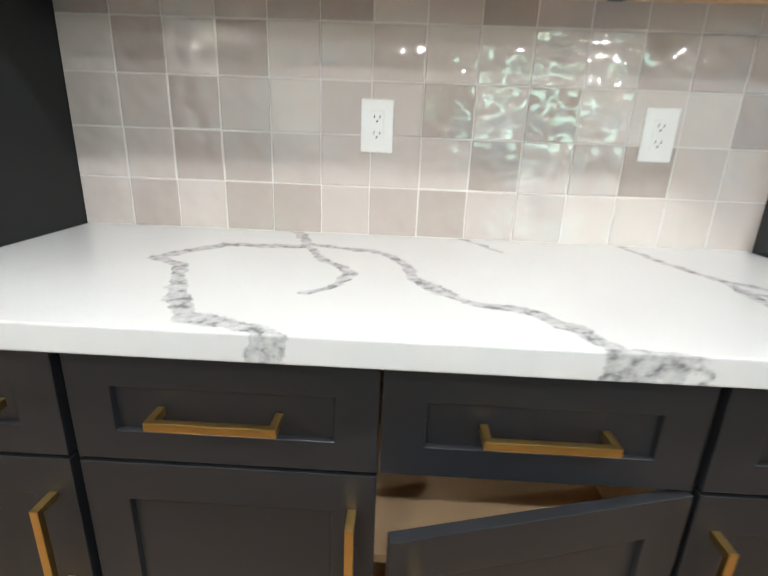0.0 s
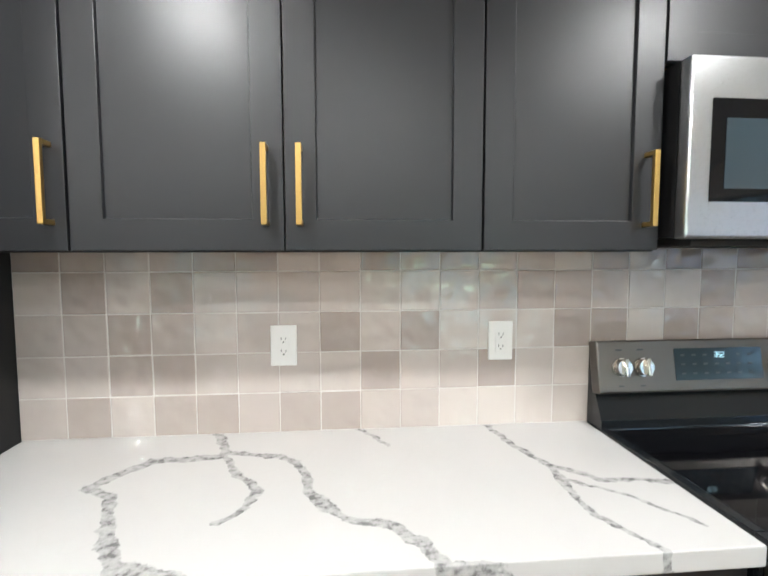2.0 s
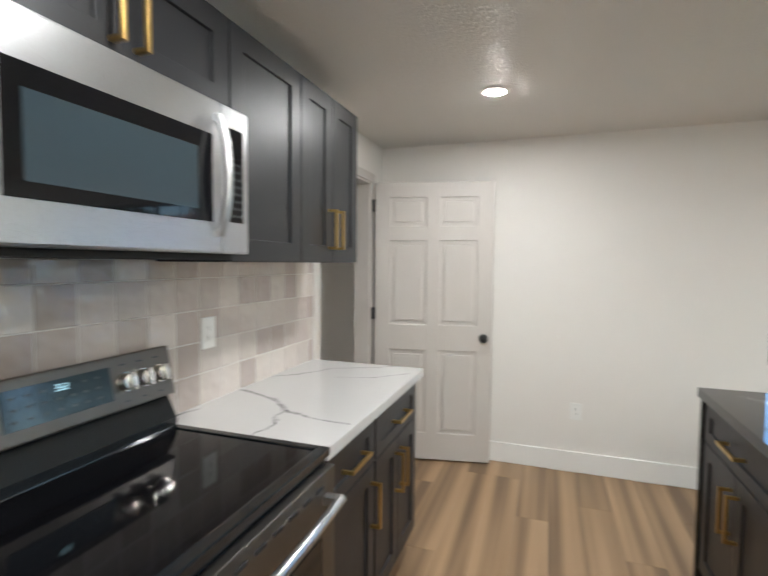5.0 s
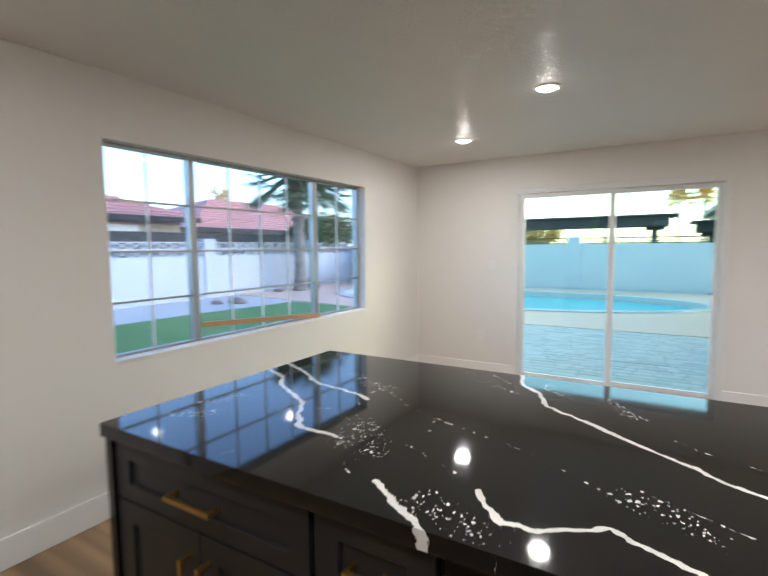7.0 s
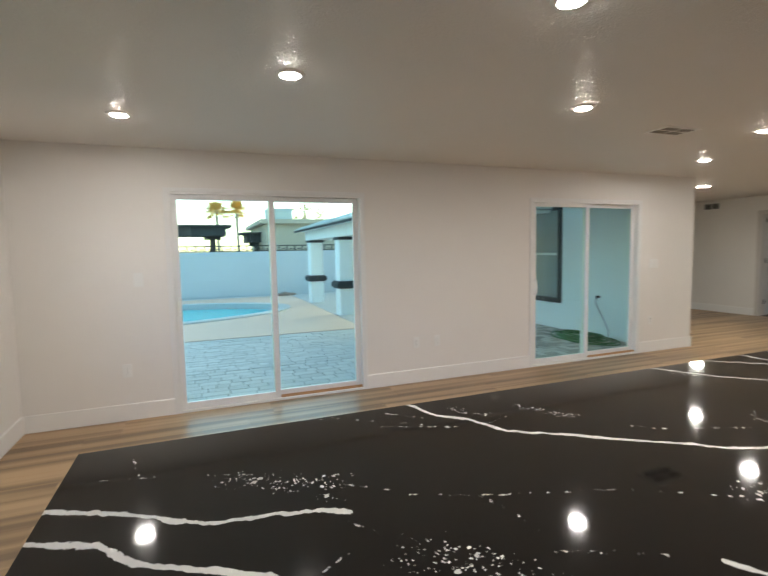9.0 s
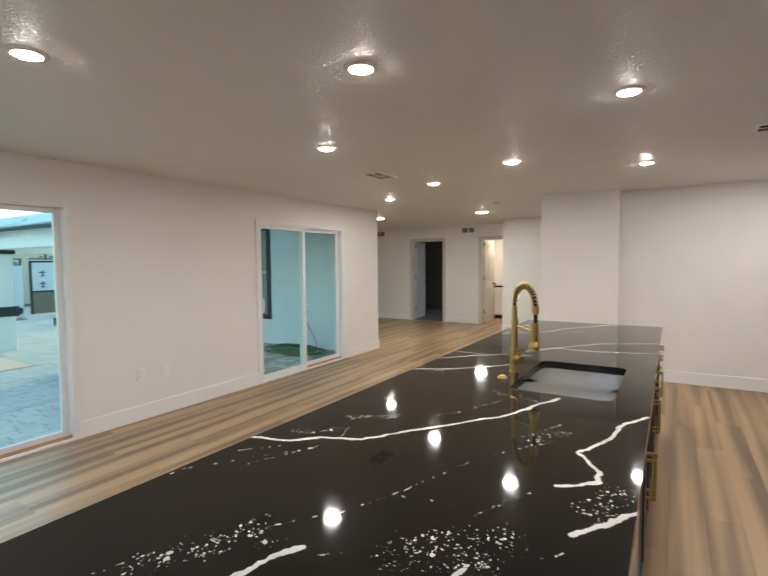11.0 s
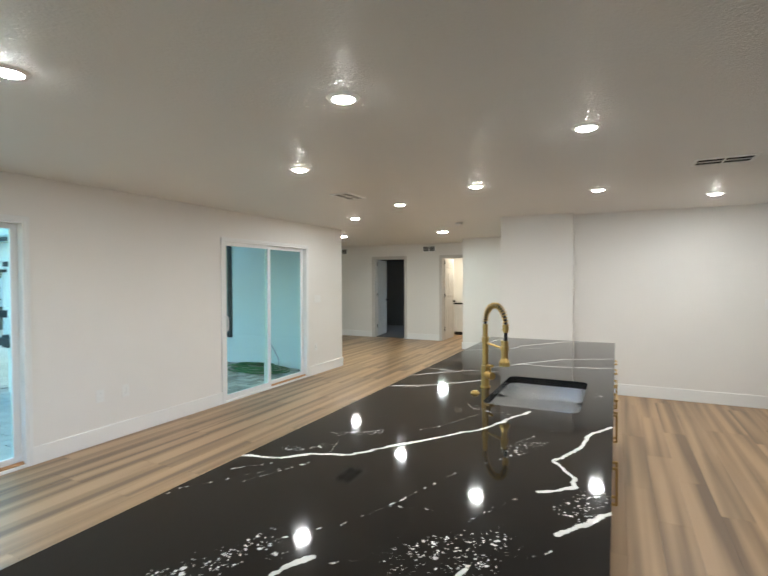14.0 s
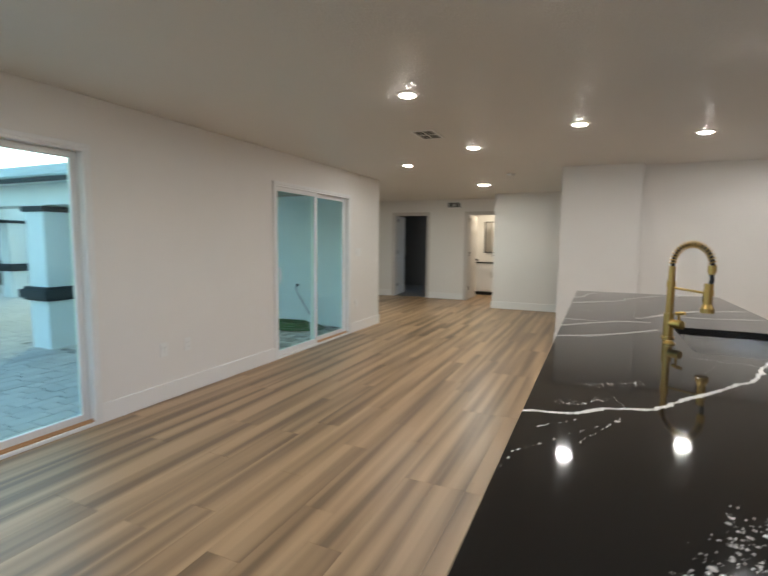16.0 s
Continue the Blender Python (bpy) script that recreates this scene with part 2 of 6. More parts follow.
BLACK_VEINS = [
    (0.011, [(3.72, -2.62), (3.523, -2.535), (3.451, -2.446), (3.248, -2.333), (3.172, -2.223), (3.105, -2.16), (2.976, -2.158)]),
    (0.010, [(3.72, -2.74), (3.513, -2.639), (3.339, -2.527), (3.135, -2.495), (3.077, -2.457)]),
    (0.010, [(2.715, -3.05), (2.668, -2.877), (2.59, -2.811), (2.542, -2.682), (2.334, -2.54), (2.194, -2.44), (2.063, -2.34), (1.869, -2.274), (1.752, -2.22)]),
    (0.010, [(2.55, -2.07), (2.477, -1.985), (2.41, -1.99), (2.3, -2.06), (2.133, -1.988), (1.987, -1.973), (1.84, -1.9)]),
    (0.012, [(2.758, -2.0), (2.66, -1.94), (2.58, -1.88)]),
    (0.008, [(1.6, -3.05), (1.435, -2.785), (1.168, -2.542)]),
    (0.007, [(1.29, -3.05), (1.09, -2.858), (0.948, -2.71), (0.918, -2.553)]),
    (0.007, [(0.99, -3.05), (1.002, -2.823)]),
    (0.008, [(0.779, -2.61), (0.722, -2.552), (0.548, -2.45), (0.279, -2.237), (0.1, -1.9)]),
    (0.007, [(0.586, -2.45), (0.598, -2.25), (0.5, -1.9)]),
    (0.009, [(0.2, -3.05), (-0.153, -2.64), (-0.289, -2.632), (-0.73, -2.307), (-0.85, -2.0)]),
    (0.008, [(-0.211, -3.05), (-0.285, -2.934), (-0.586, -2.908), (-0.694, -2.847)]),
]
FLECKED = [
    (0.065, [(3.285, -2.70), (3.163, -2.625), (3.062, -2.60)]), (0.045, [(3.07, -2.60), (3.11, -2.50)]),
    (0.085, [(2.99, -2.28), (2.92, -2.21), (2.84, -2.13)]), (0.06, [(3.0, -2.16), (2.93, -2.12)]),
    (0.05, [(2.29, -2.20), (2.20, -2.175), (2.14, -2.135)]), (0.05, [(2.37, -2.84), (2.33, -2.77), (2.29, -2.70)]), (0.035, [(2.60, -2.92), (2.51, -2.80)]),
    (0.055, [(1.79, -2.46), (1.84, -2.30)]), (0.075, [(2.62, -1.97), (2.50, -1.94)]), (0.05, [(3.545, -2.142), (3.484, -2.272)]), (0.045, [(3.53, -2.035), (3.43, -2.125)]),
    (0.05, [(1.54, -2.89), (1.47, -2.82)]), (0.045, [(1.333, -1.97), (1.30, -1.95)]), (0.04, [(0.60, -2.91), (0.55, -2.86)]), (0.05, [(-0.17, -2.52), (-0.22, -2.45)]), (0.04, [(0.436, -2.289), (0.40, -2.25)]),
]
DASHES = [
    (0.0032, [(3.571, -2.809), (3.477, -2.788), (3.348, -2.745), (3.24, -2.70)]), (0.0034, [(3.511, -2.909), (3.485, -2.792)]), (0.0032, [(3.06, -2.577), (2.969, -2.508)]),
    (0.0032, [(2.937, -2.475), (2.80, -2.41), (2.65, -2.36), (2.50, -2.305), (2.404, -2.25), (2.33, -2.20)]), (0.0032, [(2.80, -2.41), (2.776, -2.319), (2.77, -2.262)]),
    (0.005, [(2.789, -2.20), (2.70, -2.165), (2.62, -2.12)]), (0.0032, [(3.085, -2.425), (3.0, -2.31)]), (0.0026, [(3.119, -2.334), (3.174, -2.303)]),
    (0.0026, [(2.856, -2.86), (2.632, -2.757), (2.55, -2.754), (2.431, -2.794)]), (0.0032, [(2.80, -2.956), (2.704, -2.871)]), (0.0032, [(3.056, -3.0), (2.971, -2.99), (2.799, -2.87), (2.66, -2.76)]),
    (0.0034, [(3.16, -1.928), (3.142, -1.982)]), (0.0032, [(2.895, -2.055), (2.831, -2.004)]), (0.0034, [(2.279, -2.249), (2.02, -2.124), (1.966, -2.073)]), (0.0032, [(2.189, -2.568), (2.143, -2.526), (1.90, -2.42)]),
]


def white_quartz():
    m = material("white_quartz", (0.84, 0.835, 0.825), 0.1)
    p = node(m, "NewGeometry").outputs["Position"]
    d = near_line(m, flat_place(m, 0.05, 16.0), WHITE_VEINS)
    width = maths(m, "ADD", maths(m, "MULTIPLY", noise_of(m, p, 9.0), 1.35), 0.28)
    mask = maths(m, "MULTIPLY", maths(m, "SUBTRACT", width, d), 5.0, True)
    core = ramp(m, noise_of(m, p, 55.0, 5.0), (0.36, (0.17, 0.17, 0.17)), (0.47, (0.36, 0.36, 0.355)), (0.64, (0.47, 0.465, 0.46)))
    hair = maths(m, "SUBTRACT", 1.0, maths(m, "MULTIPLY", maths(m, "ABSOLUTE", maths(m, "SUBTRACT", noise_of(m, flat_place(m, 0.08, 8.0), 2.2, 3.0), 0.47)), 130.0, True))
    ground = blend(m, noise_of(m, p, 3.0), (0.53, 0.528, 0.522), (0.57, 0.567, 0.56))
    ground = blend(m, maths(m, "MULTIPLY", hair, maths(m, "MULTIPLY", noise_of(m, p, 5.0), 0.22)), ground, (0.5, 0.49, 0.47))
    wire(m, "Base Color", blend(m, mask, ground, core))
    return m


def stretch(lines, lo, hi):
    """The pieces of some broken lines that run near x lo..hi."""
    out = []
    for width, pts in lines:
        for a, b in zip(pts, pts[1:]):
            if max(a[0], b[0]) > lo - 0.12 and min(a[0], b[0]) < hi + 0.12:
                out.append((width, [a, b]))
    return out


def black_quartz(lo, hi):
    """The island's stone over x lo..hi, with the veins that cross that stretch."""
    m = material("black_quartz", (0.014, 0.013, 0.013), 0.05, Specular_IOR_Level=0.46)
    p = node(m, "NewGeometry").outputs["Position"]
    ragged = flat_place(m, 0.045, 14.0)
    width = maths(m, "ADD", maths(m, "MULTIPLY", noise_of(m, p, 11.0), 1.1), 0.25)
    vein = maths(m, "MULTIPLY", maths(m, "SUBTRACT", width, near_line(m, ragged, stretch(BLACK_VEINS, lo, hi))), 6.0, True)
    fade = maths(m, "SUBTRACT", 1.0, near_line(m, flat_place(m, 0.10, 9.0), stretch(FLECKED, lo, hi)), True)
    fleck = None
    for scale, share in ((58.0, 0.50), (130.0, 0.62)):
        cell = node(m, "TexVoronoi", Vector=flat_place(m, 0.022, 55.0), Scale=scale)
        chance = node(m, "SeparateColor", Color=cell.outputs["Color"])
        size = maths(m, "MULTIPLY", maths(m, "POWER", chance.outputs[0], 1.4), maths(m, "MULTIPLY", maths(m, "POWER", fade, 0.6), share))
        spot = maths(m, "MULTIPLY", maths(m, "SUBTRACT", size, maths(m, "ADD", cell.outputs["Distance"], 0.04)), 14.0, True)
        fleck = spot if fleck is None else maths(m, "MAXIMUM", fleck, spot)
    dashes = stretch(DASHES, lo, hi)
    if dashes:
        dash = maths(m, "MULTIPLY", maths(m, "SUBTRACT", 1.0, near_line(m, flat_place(m, 0.02, 22.0), dashes)), 3.0, True)
        dash = maths(m, "MULTIPLY", dash, maths(m, "MULTIPLY", maths(m, "SUBTRACT", noise_of(m, p, 60.0, 3.0), 0.545), 14.0, True))
        fleck = maths(m, "MAXIMUM", fleck, dash)
    dust = maths(m, "MULTIPLY", maths(m, "SUBTRACT", noise_of(m, p, 130.0, 2.0), 0.74), 6.0, True)
    ground = blend(m, noise_of(m, p, 7.0), (0.0065, 0.0062, 0.0062), (0.012, 0.0115, 0.011))
    ground = blend(m, maths(m, "MULTIPLY", dust, 0.3), ground, (0.12, 0.12, 0.12))
    white = maths(m, "MAXIMUM", vein, maths(m, "MULTIPLY", fleck, 0.85))
    wire(m, "Base Color", blend(m, white, ground, (0.74, 0.73, 0.70)))
    return m


WHITE_QUARTZ = white_quartz()
STONE_CUTS = (1.95, 2.72)
BLACK_QUARTZ = [black_quartz(-1.0, 1.95), black_quartz(1.95, 2.72), black_quartz(2.72, 3.8)]


def glazed_tile():
    m = material("glazed_tile", (0.5, 0.45, 0.42), 0.04, Specular_IOR_Level=1.0)
    r = node(m, "ObjectInfo").outputs["Random"]
    p = place(m)
    tone = ramp(m, r, (0.0, (0.34, 0.28, 0.25)), (0.35, (0.425, 0.362, 0.33)), (0.7, (0.505, 0.447, 0.412)), (1.0, (0.585, 0.53, 0.49)))
    wire(m, "Base Color", blend(m, maths(m, "MULTIPLY", noise_of(m, p, 14.0), 0.3), tone, (0.58, 0.53, 0.49)))
    shifted = vmath(m, "ADD", p, node(m, "CombineXYZ", X=maths(m, "MULTIPLY", r, 40.0)).outputs[0]).outputs[0]
    bump(m, noise_of(m, shifted, 19.0, 0.6), 1.0, 0.007)
    return m


TILE = glazed_tile()
GROUT = painted("grout", (0.60, 0.575, 0.55), 0.85, 300, 0.3)


def oak(name, per_island):
    m = material(name, (0.36, 0.23, 0.13), 0.42)
    r = node(m, "NewGeometry").outputs["Random Per Island"] if per_island else node(m, "ObjectInfo").outputs["Random"]
    off = node(m, "CombineXYZ", X=maths(m, "MULTIPLY", r, 1.6), Y=maths(m, "MULTIPLY", r, 0.5)).outputs[0]
    p = vmath(m, "ADD", place(m, (0.30, 9.5, 1.0)), off).outputs[0]
    broad = noise_of(m, p, 1.0, 1.6, 0.4)
    fine = noise_of(m, vmath(m, "MULTIPLY", p, (2.0, 9.0, 1.0)).outputs[0], 3.0, 4.0, 0.6)
    tone = ramp(m, broad, (0.36, (0.165, 0.102, 0.056)), (0.49, (0.325, 0.207, 0.112)), (0.62, (0.455, 0.298, 0.168)))
    tone = blend(m, maths(m, "MULTIPLY", fine, 0.18), tone, (0.22, 0.135, 0.07))
    tone = blend(m, maths(m, "MULTIPLY", r, 0.06), tone, (0.26, 0.18, 0.11))
    wire(m, "Base Color", tone)
    wire(m, "Roughness", maths(m, "ADD", maths(m, "MULTIPLY", fine, 0.16), 0.29))
    bump(m, fine, 0.12, 0.0015)
    return m


PLANK, PLANK_FAR = oak("oak_plank", False), oak("oak_plank_far", True)
GAP = painted("plank_joint", (0.19, 0.125, 0.075), 0.8)


def mottled(name, a, b, rough=0.8, scale=6.0, grain=90.0, relief=0.4, distance=0.004, island=False, spread=0.0):
    m = material(name, a, rough)
    p = place(m)
    tone = blend(m, noise_of(m, p, scale, 5.0), a, b)
    if spread:
        r = node(m, "NewGeometry").outputs["Random Per Island"] if island else node(m, "ObjectInfo").outputs["Random"]
        tone = blend(m, maths(m, "MULTIPLY", r, spread), tone, tuple(c * 0.5 for c in a))
    wire(m, "Base Color", tone)
    bump(m, noise_of(m, p, grain, 4.0), relief, distance)
    return m


BIRCH = mottled("birch_ply", (0.64, 0.43, 0.24), (0.70, 0.50, 0.30), 0.55, 5.0, 60, 0.1)
STUCCO = mottled("white_stucco", (0.78, 0.79, 0.79), (0.84, 0.845, 0.845), 0.85, 1.5, 70, 0.5)
BLOCK = mottled("painted_block", (0.48, 0.51, 0.545), (0.54, 0.565, 0.595), 0.85, 1.2, 50, 0.4)
PAVER = mottled("paver", (0.46, 0.44, 0.43), (0.60, 0.575, 0.555), 0.85, 4.0, 60, 0.4, 0.004, False, 0.3)
PAVER_FAR = mottled("paver_far", (0.46, 0.44, 0.43), (0.60, 0.575, 0.555), 0.85, 4.0, 60, 0.4, 0.004, True, 0.3)
HERRING = mottled("herringbone_paver", (0.52, 0.50, 0.49), (0.66, 0.64, 0.62), 0.85, 4.0, 60, 0.4, 0.004, False, 0.95)
HERRING_FAR = mottled("herringbone_paver_far", (0.52, 0.50, 0.49), (0.66, 0.64, 0.62), 0.85, 4.0, 60, 0.4, 0.004, True, 0.95)
SAND = mottled("paver_sand", (0.13, 0.126, 0.122), (0.19, 0.183, 0.175), 0.95, 9.0)
DECK = mottled("pool_deck", (0.68, 0.45, 0.35), (0.75, 0.52, 0.41), 0.85, 0.8, 40, 0.4)
CONCRETE = mottled("pale_concrete", (0.46, 0.46, 0.46), (0.54, 0.54, 0.53), 0.85, 0.9)
EARTH = mottled("desert_ground", (0.40, 0.36, 0.32), (0.48, 0.44, 0.39), 0.95, 0.5)
TURF = mottled("turf", (0.085, 0.20, 0.055), (0.13, 0.28, 0.085), 0.9, 9.0, 200, 0.9, 0.01)
TAN = mottled("tan_stucco", (0.42, 0.35, 0.28), (0.47, 0.4, 0.32), 0.9, 0.8)
PINK = mottled("pink_roof_tile", (0.46, 0.22, 0.22), (0.54, 0.29, 0.28), 0.85, 2.0, 12, 0.6, 0.03)
SHINGLE = mottled("grey_green_shingle", (0.40, 0.45, 0.44), (0.5, 0.54, 0.53), 0.9, 5.0, 30, 0.6, 0.01)
CHARCOAL = mottled("charcoal_stucco", (0.03, 0.032, 0.036), (0.045, 0.047, 0.05), 0.8, 5.0)
BARK = mottled("palm_bark", (0.17, 0.14, 0.12), (0.34, 0.28, 0.24), 0.95, 12.0, 25, 0.9, 0.02)
FROND = mottled("palm_leaf", (0.08, 0.14, 0.07), (0.15, 0.21, 0.10), 0.6, 3.0)
SHRUB = mottled("shrub_leaf", (0.03, 0.075, 0.02), (0.07, 0.12, 0.03), 0.7, 2.0)
AUTUMN = mottled("yellow_leaf", (0.30, 0.17, 0.03), (0.4, 0.25, 0.05), 0.7, 2.0)
ROCK = mottled("brown_rock", (0.22, 0.15, 0.12), (0.32, 0.24, 0.2), 0.9, 7.0, 30, 0.7, 0.01)
STICK = mottled("bare_wood", (0.42, 0.22, 0.10), (0.52, 0.3, 0.15), 0.6, 8.0)
BLIND = mottled("cream_blind", (0.86, 0.79, 0.60), (0.9, 0.83, 0.66), 0.8, 2.0)
HOSE = mottled("green_hose", (0.03, 0.13, 0.05), (0.05, 0.19, 0.07), 0.5, 8.0)
CARPET = mottled("grey_carpet", (0.10, 0.095, 0.09), (0.15, 0.14, 0.13), 0.95, 30.0)


def water():
    m = material("pool_water", (0.07, 0.55, 0.62), 0.06, Specular_IOR_Level=0.3)
    bump(m, noise_of(m, place(m), 2.5, 3.0), 0.12, 0.03)
    return m


WATER = water()

# ---- structure ----
T = 0.12
HI = TOP + 0.004
setting("wall_north", boxes((-5.92, 0, -0.1, 3.645, T, HI), (3.645, 0, 2.05, 4.475, T, HI), (4.475, 0, -0.1, EAST + 0.15, T, HI)), WALL, "off-white painted kitchen wall with a doorway", "wall")
WY0, WY1, WZ0, WZ1 = -5.0, -2.547, 0.827, 2.003
setting("wall_east", boxes((EAST, SOUTH - 0.15, -0.1, EAST + 0.15, 1.7, WZ0), (EAST, SOUTH - 0.15, WZ1, EAST + 0.15, 1.7, HI), (EAST, SOUTH - 0.15, WZ0, EAST + 0.15, WY0, WZ1), (EAST, WY1, WZ0, EAST + 0.15, 1.7, WZ1)), WALL, "off-white painted wall with a wide window", "wall")
AX0, AX1, BX0, BX1, SZ = 1.78, 3.582, -2.04, -0.306, 1.99
setting("wall_south", boxes((WING, SOUTH - 0.15, -0.1, BX0, SOUTH, HI), (BX0, SOUTH - 0.15, SZ, BX1, SOUTH, HI), (BX1, SOUTH - 0.15, -0.1, AX0, SOUTH, HI), (AX0, SOUTH - 0.15, SZ, AX1, SOUTH, HI), (AX1, SOUTH - 0.15, -0.1, EAST, SOUTH, HI)), WALL, "off-white painted wall with two sliding patio doors", "wall")
GY0, GY1, GZ0, GZ1 = -10.1, -8.62, 0.47, 2.12
setting("wall_wing", boxes((WING, -11, -0.2, WING + T, GY0, 2.6), (WING, GY0, -0.2, WING + T, GY1, GZ0), (WING, GY0, GZ1, WING + T, GY1, 2.6), (WING, GY1, -0.2, WING + T, SOUTH - 0.15, 2.6)), STUCCO, "pale stucco wall of the house wing beside the patio", "wall")
setting("wall_living_south", boxes((WEST - T, -11 - T, -0.1, WING + T, -11, HI)), WALL, "off-white painted wall", "wall")
D1A, D1B, D2A, D2B, DZ = -7.47, -6.614, -5.64, -4.90, 2.0
setting("wall_west", boxes((WEST - T, -11, -0.1, WEST, D1A, HI), (WEST - T, D1A, DZ, WEST, D1B, HI), (WEST - T, D1B, -0.1, WEST, D2A, HI), (WEST - T, D2A, DZ, WEST, D2B, HI), (WEST - T, D2B, -0.1, WEST, -4.69, HI)), WALL, "off-white painted living room wall with two doorways", "wall")
setting("wall_hall", boxes((-5.92, -4.81, -0.1, -5.80, 0, HI), (WEST, -4.81, -0.1, -5.92, -4.69, HI)), WALL, "off-white painted hall wall", "wall")
setting("wall_dining", boxes((-2.98, -3.2, -0.1, -2.84, 0, HI)), WALL, "off-white painted wall at the end of the kitchen", "wall")
setting("wall_pier", boxes((-2.95, -3.315, -0.1, -2.65, -2.385, HI - 0.002), bev=0.004), WALL, "off-white painted pier standing proud of the wall", "pier")
setting("wall_bath", boxes((-8.75, -6.2, -0.1, -8.63, -4.1, HI), (-8.63, -4.22, -0.1, WEST - T, -4.1, HI), (-8.63, -6.32, -0.1, WEST - T, -6.2, HI)), WALL, "cream painted bathroom wall", "wall")
# Dark wall colour stands in for the bedroom's lack of light.
setting("wall_bedroom", boxes((-9.9, -10, -0.1, -9.78, -6.32, HI), (-9.78, -10.12, -0.1, WEST - T, -10, HI)), painted("unlit_wall_shade", (0.12, 0.115, 0.11), 0.6), "bedroom wall with the unlit room's darkness put into its colour", "wall")
setting("wall_pantry", boxes((3.3, 1.5, -0.1, EAST, 1.62, HI), (3.3, T, -0.1, 3.42, 1.5, HI)), WALL, "painted wall of the room behind the open door", "wall")
setting("ceiling", boxes((-9.95, SOUTH - 0.16, TOP, EAST + 0.3, 1.75, TOP + 0.15), (-9.95, -11.2, TOP, WING + 0.16, SOUTH - 0.161, TOP + 0.15)), CEILING, "off-white ceiling with an orange-peel texture", "ceiling")
floor = setting("floor", boxes((-9.9, SOUTH - 0.14, -0.12, EAST, 1.6, -0.008), (-9.9, -11.1, -0.12, WING + 0.06, SOUTH - 0.141, -0.008)), GAP, "light oak plank floor", "floor")
setting("floor_carpet", boxes((-9.78, -10, -0.006, WEST - 0.06, -6.32, 0.004)), CARPET, "dark carpet of an unlit bedroom", "carpet")

BH = 0.145


def baseboards():
    b = 0.014
    rows = [(EAST - b, SOUTH, EAST, -0.02), (AX1 + 0.0, SOUTH, EAST - b, SOUTH + b), (BX1, SOUTH, AX0, SOUTH + b), (WING - b, SOUTH, BX0, SOUTH + b), (WING - b, -11, WING, SOUTH),
            (WEST, -11, WEST + b, D1A - 0.06), (WEST, D1B + 0.06, WEST + b, D2A - 0.06), (-5.80, -4.81, -5.80 + b, 0), (WEST, -4.81 - b, -5.80 + b, -4.81),
            (-2.84, -2.385, -2.84 + b, 0), (-2.65, -3.315 - b, -2.65 + b, -2.385), (-2.95, -3.315 - b, -2.65, -3.315), (-2.84, -b, -1.06, 0)]
    for x0, y0, x1, y1 in rows:
        setting("baseboard", box(bmesh.new(), x0, y0, 0, x1, y1, BH, 0.004), TRIM, "tall white painted baseboard", "baseboard")


baseboards()


# ---- openings ----
def casing(name, x0, x1, y, z, side, axis="x"):
    """White trim round a doorway: two jambs and a head, standing 14 mm proud, and the lining of the opening."""
    w, p = 0.062, 0.014
    rows = [(x0 - w, y, 0, x0, y + side * p, z + w), (x1, y, 0, x1 + w, y + side * p, z + w), (x0, y, z, x1, y + side * p, z + w),
            (x0, y + side * 0.002, 0, x0 + 0.016, y - side * T, z), (x1 - 0.016, y + side * 0.002, 0, x1, y - side * T, z), (x0 + 0.016, y + side * 0.002, z - 0.016, x1 - 0.016, y - side * T, z)]
    if axis == "y":
        rows = [(b, a, c, e, d, f) for a, b, c, d, e, f in rows]
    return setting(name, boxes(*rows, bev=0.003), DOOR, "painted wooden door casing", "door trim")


casing("trim_pantry_doorway", 3.645, 4.475, 0, 2.05, -1)
casing("trim_bedroom_doorway", D1A, D1B, WEST, DZ, 1, "y")
casing("trim_bath_doorway", D2A, D2B, WEST, DZ, 1, "y")


